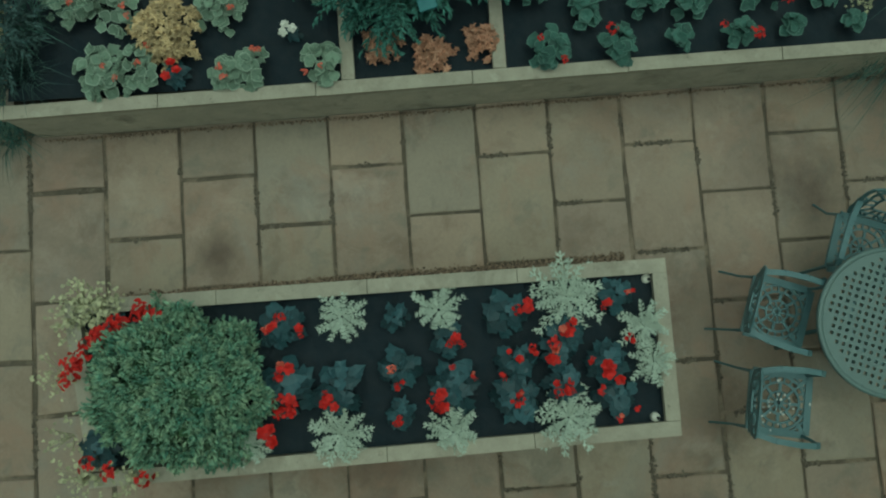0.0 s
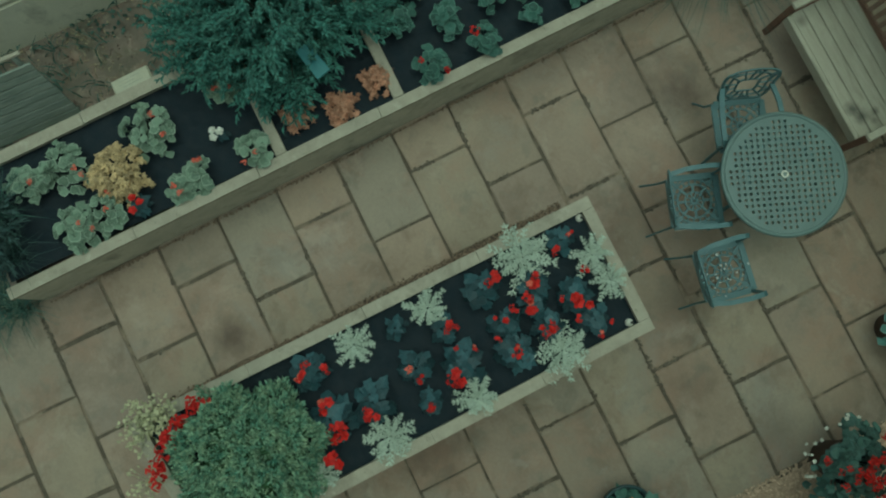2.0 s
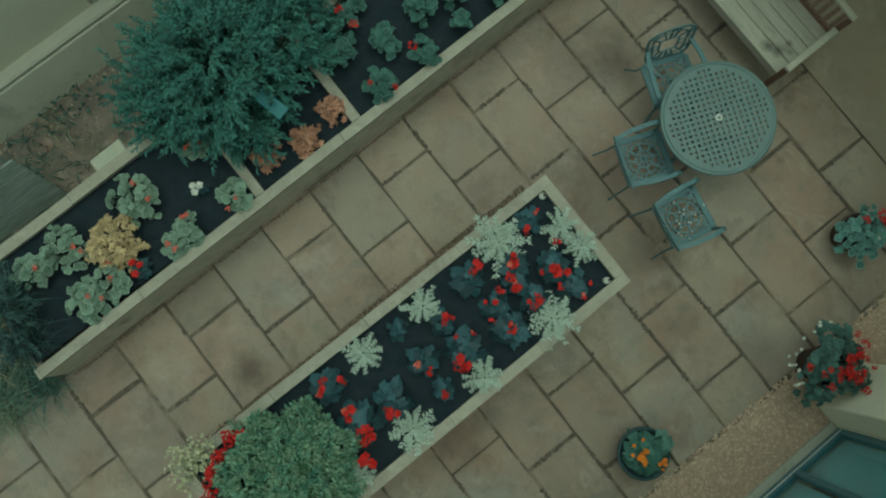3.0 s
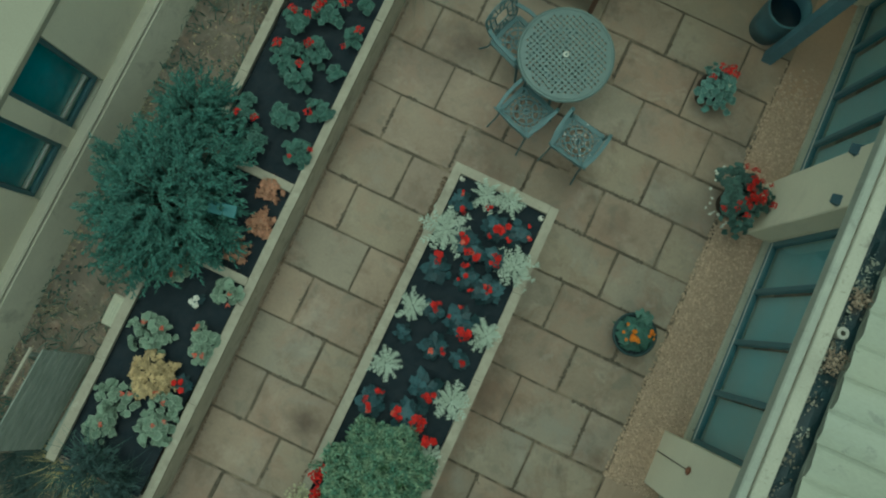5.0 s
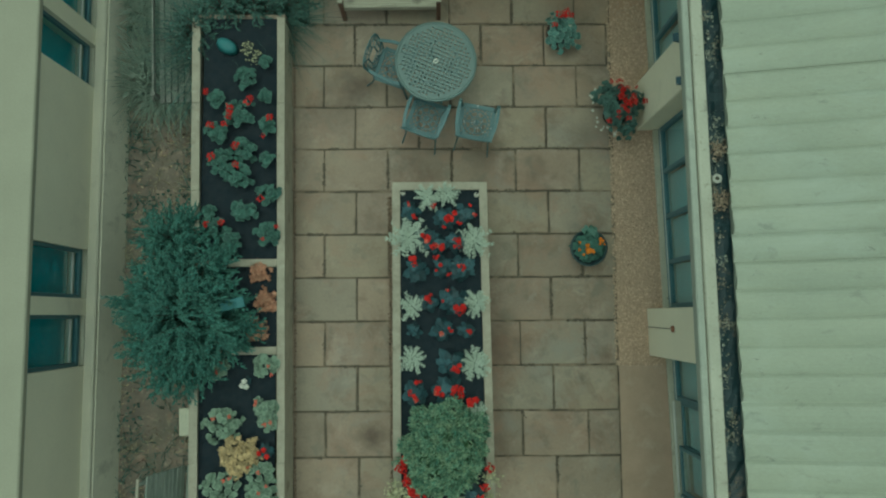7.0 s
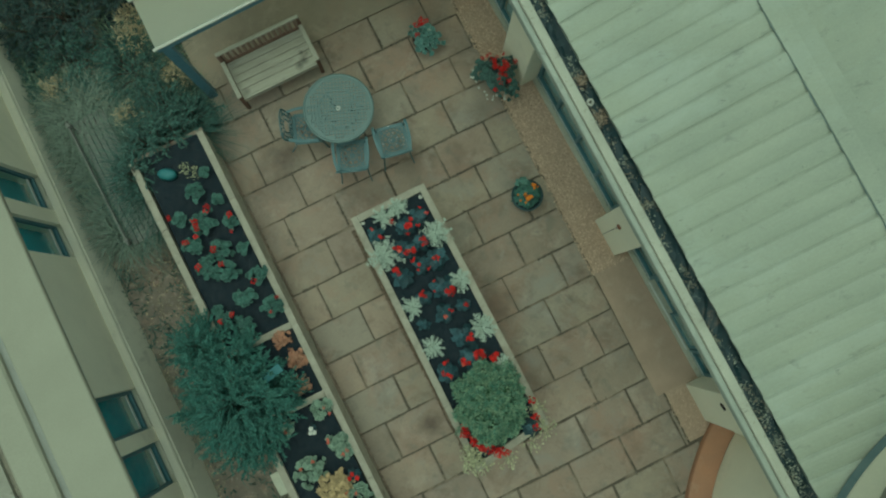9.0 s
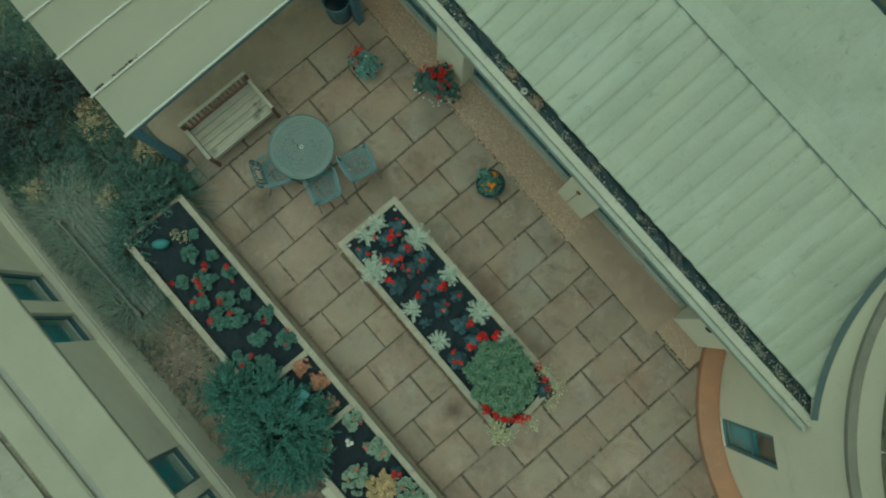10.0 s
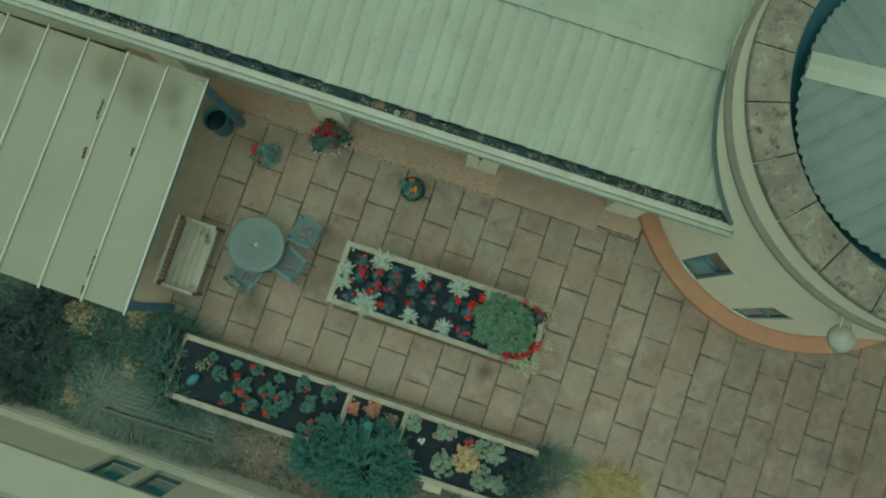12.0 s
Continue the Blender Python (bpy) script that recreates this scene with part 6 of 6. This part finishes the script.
for x, y, n, ln, mat in ((-1.43, 4.78, 150, 0.6, "dry"), (-1.1, 4.5, 140, 0.7, "weed"), (-0.75, 4.75, 140, 0.7, "weed"), (-2.1, 5.5, 150, 0.8, "dry"), (-1.7, 5.3, 180, 0.9, "weed"),
                         (-0.7, 5.4, 120, 0.8, "dry"), (-2.3, 4.6, 120, 0.6, "weed"), (-2.5, 3.4, 90, 0.5, "weed"), (-1.85, 3.3, 90, 0.5, "weed"), (-1.2, 6.0, 160, 0.9, "weed"), (-2.0, 6.6, 160, 0.9, "weed"), (-0.55, 4.35, 90, 0.4, "dry")):
    tussock(x, y, -0.25, n, ln, mat, label="dry seeding grass tussock" if mat == "dry" else "tussock of dull green grass", spread=1.0)
for x, y, r, h in ((-1.2, 5.65, 0.5, 0.5), (-2.0, 6.2, 0.5, 0.5), (-1.0, 4.85, 0.4, 0.6), (-1.75, 6.9, 0.7, 0.7), (-1.5, 7.6, 0.6, 0.8), (-2.45, 7.0, 0.4, 0.6), (-0.95, 7.1, 0.45, 0.75), (-2.2, 7.7, 0.5, 0.7), (-1.35, 4.25, 0.34, 1.0), (-0.95, 4.28, 0.34, 1.0), (-1.72, 3.85, 0.22, 0.95), (-0.62, 4.45, 0.25, 0.7)):
    p = thing("weed_thicket", "tangled dark green weed thicket", "weeds", pose(x, y, -0.25), group="weed thickets")
    crown, wood = feathery(16, (r, r), h, 9, 10, 0.06, 0.024)
    part("leaves", crown, "darkblade" if y > 6.5 else "weed", p)
    part("branchwork", wood, "bark", p)
crown, wood = feathery(10, (0.30, 0.26), 0.45, 8, 12, 0.06, 0.018)
p = thing("spiky_plant", "dark spiky grass-like plant at the bed end", "plant", pose(-1.0, -2.86, SOIL - 0.02))
part("leaves", crown, "darkblade", p)
g = Geo()
for _ in range(5200):
    x, y = R.uniform(-2.9, -1.7), R.uniform(-6, 5.2)
    if noise.noise((x * 1.3, y * 1.3, 3)) < -0.12:
        continue
    a, ln = R.uniform(0, math.tau), R.uniform(0.03, 0.11)
    d = Vector((math.cos(a), math.sin(a), R.uniform(0.2, 1.0))).normalized() * ln
    b = Vector((x, y, -0.248))
    s = Vector((-d.y, d.x, 0)).normalized() * 0.006
    g.add([b - s, b + s, b + d], [(0, 1, 2)])
solid("dry_litter", g, "dry", "dry grass litter scattered over the dirt", "litter", "stuff")
g = Geo()
for _ in range(2600):
    x, y = R.uniform(-2.9, -1.7), R.uniform(-6, 5.2)
    if noise.noise((x * 1.1, y * 1.1, 8)) < 0.02:
        continue
    round_leaf(g, (x, y, -0.235 + R.uniform(0, 0.05)), (R.uniform(-0.6, 0.6), R.uniform(-0.6, 0.6), 1), R.uniform(0.01, 0.026), 6)
solid("low_weeds", g, "weed", "low green weeds creeping over the dirt", "weeds", "stuff")

for mat, n, seed in (("claypot", 1800, 21), ("buff", 600, 33)):
    g = Geo()
    for _ in range(n):
        x, y = R.uniform(-2.86, -1.72), R.uniform(-6, 4.4)
        if noise.noise((x * 1.6, y * 1.6, seed)) < 0.0:
            continue
        blade_leaf(g, (x, y, -0.238 + R.uniform(0, 0.015)), (R.uniform(-1, 1), R.uniform(-1, 1), R.uniform(-0.1, 0.3)), (R.uniform(-0.4, 0.4), R.uniform(-0.4, 0.4), 1), R.uniform(0.02, 0.05), R.uniform(0.008, 0.02))
    solid("fallen_leaves", g, mat, "brown fallen leaves on the dirt" if mat == "claypot" else "bleached fallen leaves on the dirt", "leaf litter", "stuff")

# overgrown corner north of the bed
def long_grass(name, label, mat, n, size, weight, seed, x0=-2.92, x1=-0.36, y0=4.15, y1=9.5):
    g = Geo()
    for _ in range(n):
        x, y = R.uniform(x0, x1), R.uniform(y0, y1)
        if noise.noise((x * weight, y * weight, seed)) < R.uniform(-0.25, 0.25):
            continue
        if (y > 6.72 and -2.5 < x < -1.76) or (6.48 < y < 6.92 and -1.40 < x < -0.42):
            continue
        a, ln = R.uniform(0, math.tau), size * R.uniform(0.4, 1.15)
        d = Vector((math.cos(a) * R.uniform(0.3, 1.3), math.sin(a) * R.uniform(0.3, 1.3), 1)).normalized()
        b = Vector((x, y, -0.248))
        s = d.cross(Vector((0, 0, 1))).normalized() * 0.006
        m1 = b + d * ln * 0.55
        tip = b + d * ln + Vector((math.cos(a), math.sin(a), -1.0)) * ln * 0.3
        g.add([b - s, b + s, m1 + s * 0.9, m1 - s * 0.9, tip], [(0, 1, 2, 3), (3, 2, 4)])
    solid(name, g, mat, label, "grass", "stuff")


long_grass("long_grass", "rank dull green grass filling the corner", "weed", 15000, 0.50, 0.8, 2)
long_grass("faded_grass", "faded pale grass among the weeds", "palegrass", 7000, 0.55, 1.4, 9)
long_grass("bench_grass", "pale grass growing through the bench", "benchgrass", 11000, 0.86, 1.1, 5, -2.55, -1.76, 3.15, 5.5)
long_grass("strip_grass", "thin green grass along the dirt strip", "weed", 2600, 0.2, 1.2, 14, -2.93, -1.72, -6.0, 4.2)
for x, y, r, h in ((-1.5, 4.95, 0.21, 0.66), (-0.62, 5.2, 0.2, 0.6), (-0.97, 6.1, 0.25, 0.62), (-2.4, 5.85, 0.2, 0.6), (-0.9, 6.45, 0.2, 0.55)):
    p = thing("dead_clump", "bleached buff clump of dead flower heads", "dead plant", pose(x, y, -0.25), group="dead clumps in the weeds")
    tagged(part("foliage", mound(r, r, h, 420, 0.07, 0.014, 0.5), "buff", p), kind="stuff")
    part("stem", tube([(0, 0, -0.01), (0.01, 0.01, h * 0.8)], [0.02, 0.01], 6), "bark", p)
for i, (x, y, x2, y2, h) in enumerate(((-2.3, 5.9, -1.75, 5.3, 0.3), (-2.35, 6.25, -2.6, 5.6, 0.3), (-1.92, 5.55, -2.12, 5.15, 0.2), (-2.46, 5.56, -2.03, 5.32, 0.2), (-1.3, 4.5, -0.95, 4.3, 0.3), (-1.6, 4.3, -1.75, 3.95, 0.3))):
    st = thing("dry_stalk", "long bleached dead stalk lying in the weeds", "stalk", pose(x, y, -0.25), group="dead stalks")
    part("stalk", tube([(0, 0, 0.0), (0.5 * (x2 - x), 0.5 * (y2 - y), h * 0.9), (x2 - x, y2 - y, h)], [0.012, 0.011, 0.006], 5), "buff", st)
    for q in range(4):
        f = 0.35 + 0.16 * q
        part("side_stem", tube([((x2 - x) * f, (y2 - y) * f, h * 0.9 * f + 0.03), ((x2 - x) * f + 0.08 * (-1) ** q, (y2 - y) * f + 0.06, h * f + 0.10)], [0.004, 0.002], 4), "dry", st)
tarp = thing("blue_tarpaulin", "crumpled dark blue plastic sheet lying in the weeds", "tarpaulin", pose(-1.33, 7.78, -0.25, 0, 0, 24))
g = Geo()
for j in range(11):
    for i in range(15):
        u, v = -0.42 + 0.06 * i, -0.25 + 0.05 * j
        g.v.append((u + 0.04 * noise.noise((u * 5, v * 5, 1)), v + 0.04 * noise.noise((u * 5, v * 5, 4)), 0.16 + 0.12 * noise.noise((u * 4, v * 4, 7)) - 0.35 * (u * u + 2 * v * v)))
for j in range(10):
    for i in range(14):
        k = j * 15 + i
        g.f.append((k, k + 1, k + 16, k + 15))
m = len(g.v)
g.v += [(x, y, z - 0.004) for x, y, z in g.v]
g.f += [tuple(m + k for k in f[::-1]) for f in list(g.f)]
part("sheet", g, "tarp", tarp, smooth=True)
part("hem", tube([(-0.44, 0.2, 0.13), (-0.2, 0.30, 0.16), (0.1, 0.26, 0.19), (0.36, 0.30, 0.12)], [0.03, 0.045, 0.04, 0.03], 8), "batten", tarp, "pale rolled hem of plastic")
edging = thing("timber_edging", "weathered timber board edging a patch of black soil", "edging board", pose(-1.08, 6.98, -0.25, 0, 0, -8))
part("board", box(-0.36, 0.36, -0.03, 0.03, 0, 0.16, 0.006), "greywood", edging)
solid("dug_patch", prism([(-1.45, 6.45), (-0.4, 6.35), (-0.4, 6.9), (-1.42, 6.95)], -0.27, -0.215), "soil", "patch of bare black dug soil", "soil", "structure")
solid("concrete_path", prism([(-2.55, 7.9), (-2.0, 6.65), (-1.75, 6.8), (-1.7, 7.9), (-1.9, 9.5), (-2.6, 9.5)], -0.29, -0.21), "block", "pale grey concrete path end", "path", "structure")

# ---- pebbles and paving slabs ----
for x, y, n in ((-1.5, 4.1, 300), (-1.2, 4.18, 300), (-0.9, 4.2, 260), (-0.68, 4.22, 160), (-1.72, 3.75, 260), (-1.75, 3.35, 200), (-1.7, 4.0, 260)):
    tussock(x, y, SOIL - 0.02 if y < 4.06 and x > -1.58 else -0.25, n, 0.42 if y < 4.06 and x > -1.58 else 1.25, "weed", label="tussock of dull green grass over the bed end", spread=0.9)
R.seed(51)
def pebble(g, x, y, z, r):
    sx, sy, sz, a = r * R.uniform(0.7, 1.4), r * R.uniform(0.7, 1.2), r * R.uniform(0.5, 0.9), R.uniform(0, 6.28)
    c, s = math.cos(a), math.sin(a)
    pts = [(sx, 0, 0), (0, sy, 0), (-sx, 0, 0), (0, -sy, 0), (0, 0, sz), (0, 0, -sz)]
    g.add([(x + c * p[0] - s * p[1], y + s * p[0] + c * p[1], z + p[2]) for p in pts],
          [(0, 1, 4), (1, 2, 4), (2, 3, 4), (3, 0, 4), (1, 0, 5), (2, 1, 5), (3, 2, 5), (0, 3, 5)])


g = Geo()
for _ in range(9000):
    y = R.uniform(-0.62, 4.9)
    if y > 4.1 and R.random() < (y - 4.1) * 1.4:
        continue
    x = R.uniform(GRAVEL_X - 0.05, 4.66 - 0.028 * y)
    pebble(g, x, y, 0.008, R.uniform(0.007, 0.019))
for _ in range(420):
    pebble(g, R.uniform(4.08, 4.5), R.uniform(-3.55, -2.8), 0.006, R.uniform(0.006, 0.014))
solid("loose_gravel", g, "pebble", "loose buff pea gravel", "gravel", "stuff")
g = Geo()
for _ in range(3600):
    y = R.uniform(-2.3, 1.72)
    pebble(g, 0.882 - 0.014 * y + R.gauss(0, 0.016), y, 0.009, R.uniform(0.004, 0.012))
# small dark pieces draw the line where the bed wall meets the slabs
for _ in range(1700):
    y = R.uniform(-2.9, 4.1)
    pebble(g, bed_east(y) + 0.012 + abs(R.gauss(0, 0.012)), y, 0.006, R.uniform(0.004, 0.011))
solid("planter_gravel", g, "grit", "brown grit and pea gravel along the planter and bed foot", "gravel", "stuff")


def slab_mesh(w, d):
    """A riven slab with slightly uneven edges."""
    bm = bmesh.new()
    cuts_x = [0.0, 0.014, 0.2 * w, 0.4 * w, 0.6 * w, 0.8 * w, w - 0.014, w]
    cuts_y = [0.0, 0.014, 0.25 * d, 0.5 * d, 0.75 * d, d - 0.014, d]
    if w < 0.1:
        cuts_x = [0.0, 0.3 * w, 0.7 * w, w]
    nx, ny = len(cuts_x) - 1, len(cuts_y) - 1
    grid = [[None] * (ny + 1) for _ in range(nx + 1)]
    seed = R.uniform(0, 100)
    for i in range(nx + 1):
        for j in range(ny + 1):
            x, y = cuts_x[i], cuts_y[j]
            ex = 0.010 * noise.noise((x * 4, y * 4, seed))
            ey = 0.010 * noise.noise((x * 4, y * 4, seed + 9))
            z = 0.002 * noise.noise((x * 3, y * 3, seed + 20))
            if i in (0, nx) or j in (0, ny):
                z -= 0.005 + 0.004 * noise.noise((x * 7, y * 7, seed + 33))
            if i in (0, nx) and j in (0, ny):
                z -= 0.003
            grid[i][j] = bm.verts.new((x + (ex if i in (0, nx) else 0), y + (ey if j in (0, ny) else 0), z))
    for i in range(nx):
        for j in range(ny):
            bm.faces.new((grid[i][j], grid[i + 1][j], grid[i + 1][j + 1], grid[i][j + 1]))
    ring = [grid[i][0] for i in range(nx + 1)] + [grid[nx][j] for j in range(1, ny + 1)] + [grid[i][ny] for i in range(nx - 1, -1, -1)] + [grid[0][j] for j in range(ny - 1, 0, -1)]
    low = [bm.verts.new((v.co.x, v.co.y, -0.03)) for v in ring]
    for k in range(len(ring)):
        bm.faces.new((ring[k], low[k], low[(k + 1) % len(ring)], ring[(k + 1) % len(ring)]))
    bmesh.ops.recalc_face_normals(bm, faces=bm.faces[:])
    me = as_mesh(bm, "slab")
    me.materials.append(M["slab"])
    return me


LONG, GAP, WIDE = 0.889, 0.029, 0.036


def row_line(k):
    return k * (0.606 if k < 0 else 0.598)


def course_shift(y):
    """The courses lean a little to the west going north, and step out towards the south."""
    return -0.0115 * y + 0.017 * max(0.0, -1.2 - y)


FULL = {k: [slab_mesh(LONG - gap, row_line(k + 1) - row_line(k) - gap) for _ in range(10)] for k, gap in ((-9, WIDE), (-1, GAP), (0, GAP))}
for k in range(-17, 8):
    y0 = row_line(k)
    gap = WIDE if k < -4 else GAP
    ROW = row_line(k + 1) - y0
    west = -1.33 if k < -4 else -0.3 if k >= 7 else bed_east(y0 + ROW / 2) - 0.036
    east = GRAVEL_X if k >= -4 else 4.11 if k >= -6 else 4.25
    x = (-0.03 if k % 2 else 0.41) - LONG * 4 + course_shift(y0 + ROW / 2)
    while x < east:
        a, b = max(x, west), min(x + LONG, east)
        x += LONG
        if b - a < 0.06:
            continue
        cx, cy = (a + b) / 2, y0 + ROW / 2
        if math.hypot(cx - AX, cy - AY) < 3.05 or (1.15 < a and b < 1.95 and -2.1 < y0 and y0 + ROW < 1.6):
            continue
        me = R.choice(FULL[-9 if k < -4 else -1 if k < 0 else 0]) if b - a > LONG - 0.01 else slab_mesh(b - a - gap, ROW - gap)
        ob = new("slab", me)
        ob.parent = paving
        ob.matrix_basis = pose(a + gap / 2 + R.uniform(-0.005, 0.005), y0 + gap / 2 + R.uniform(-0.004, 0.004), R.uniform(-0.001, 0.003), R.uniform(-0.18, 0.18), R.uniform(-0.14, 0.14), R.uniform(-0.35, 0.35))

# dark moss and dirt gathered in patches along the joints
R.seed(77)
g = Geo()


def joint_fleck(x, y):
    r = R.uniform(0.005, 0.014)
    turn = R.uniform(0, 6.28)
    ring = [(x + r * R.uniform(0.6, 1.5) * math.cos(turn + q * 1.047), y + r * R.uniform(0.6, 1.5) * math.sin(turn + q * 1.047), 0.001) for q in range(6)]
    g.add(ring + [(x, y, 0.0055)], [(q, (q + 1) % 6, 6) for q in range(6)])


for k in range(-8, 8):
    y0, y1 = row_line(k), row_line(k + 1)
    for _ in range(900):
        x = R.uniform(-0.3, 3.7)
        if noise.noise((x * 1.6, k * 3.1, 1.0)) + 0.5 * noise.noise((x * 6.0, k, 4.0)) > 0.27 and not (0.85 < x < 2.2 and -2.45 < y0 < 1.8):
            joint_fleck(x, y0 + R.gauss(0, 0.010))
    for i in range(5):
        x = (-0.03 if k % 2 else 0.41) + LONG * i + course_shift((y0 + y1) / 2)
        if x > 3.6 or (0.85 < x < 2.2 and -2.9 < y0 < 1.75):
            continue
        for _ in range(110):
            y = R.uniform(y0, y1)
            if noise.noise((x * 2.3, y * 2.2, 9.0)) > 0.12:
                joint_fleck(x + R.gauss(0, 0.010), y)
tagged(part("joint_moss", g, "jointmoss", paving, "dark moss and dirt along the joints"), kind="stuff")
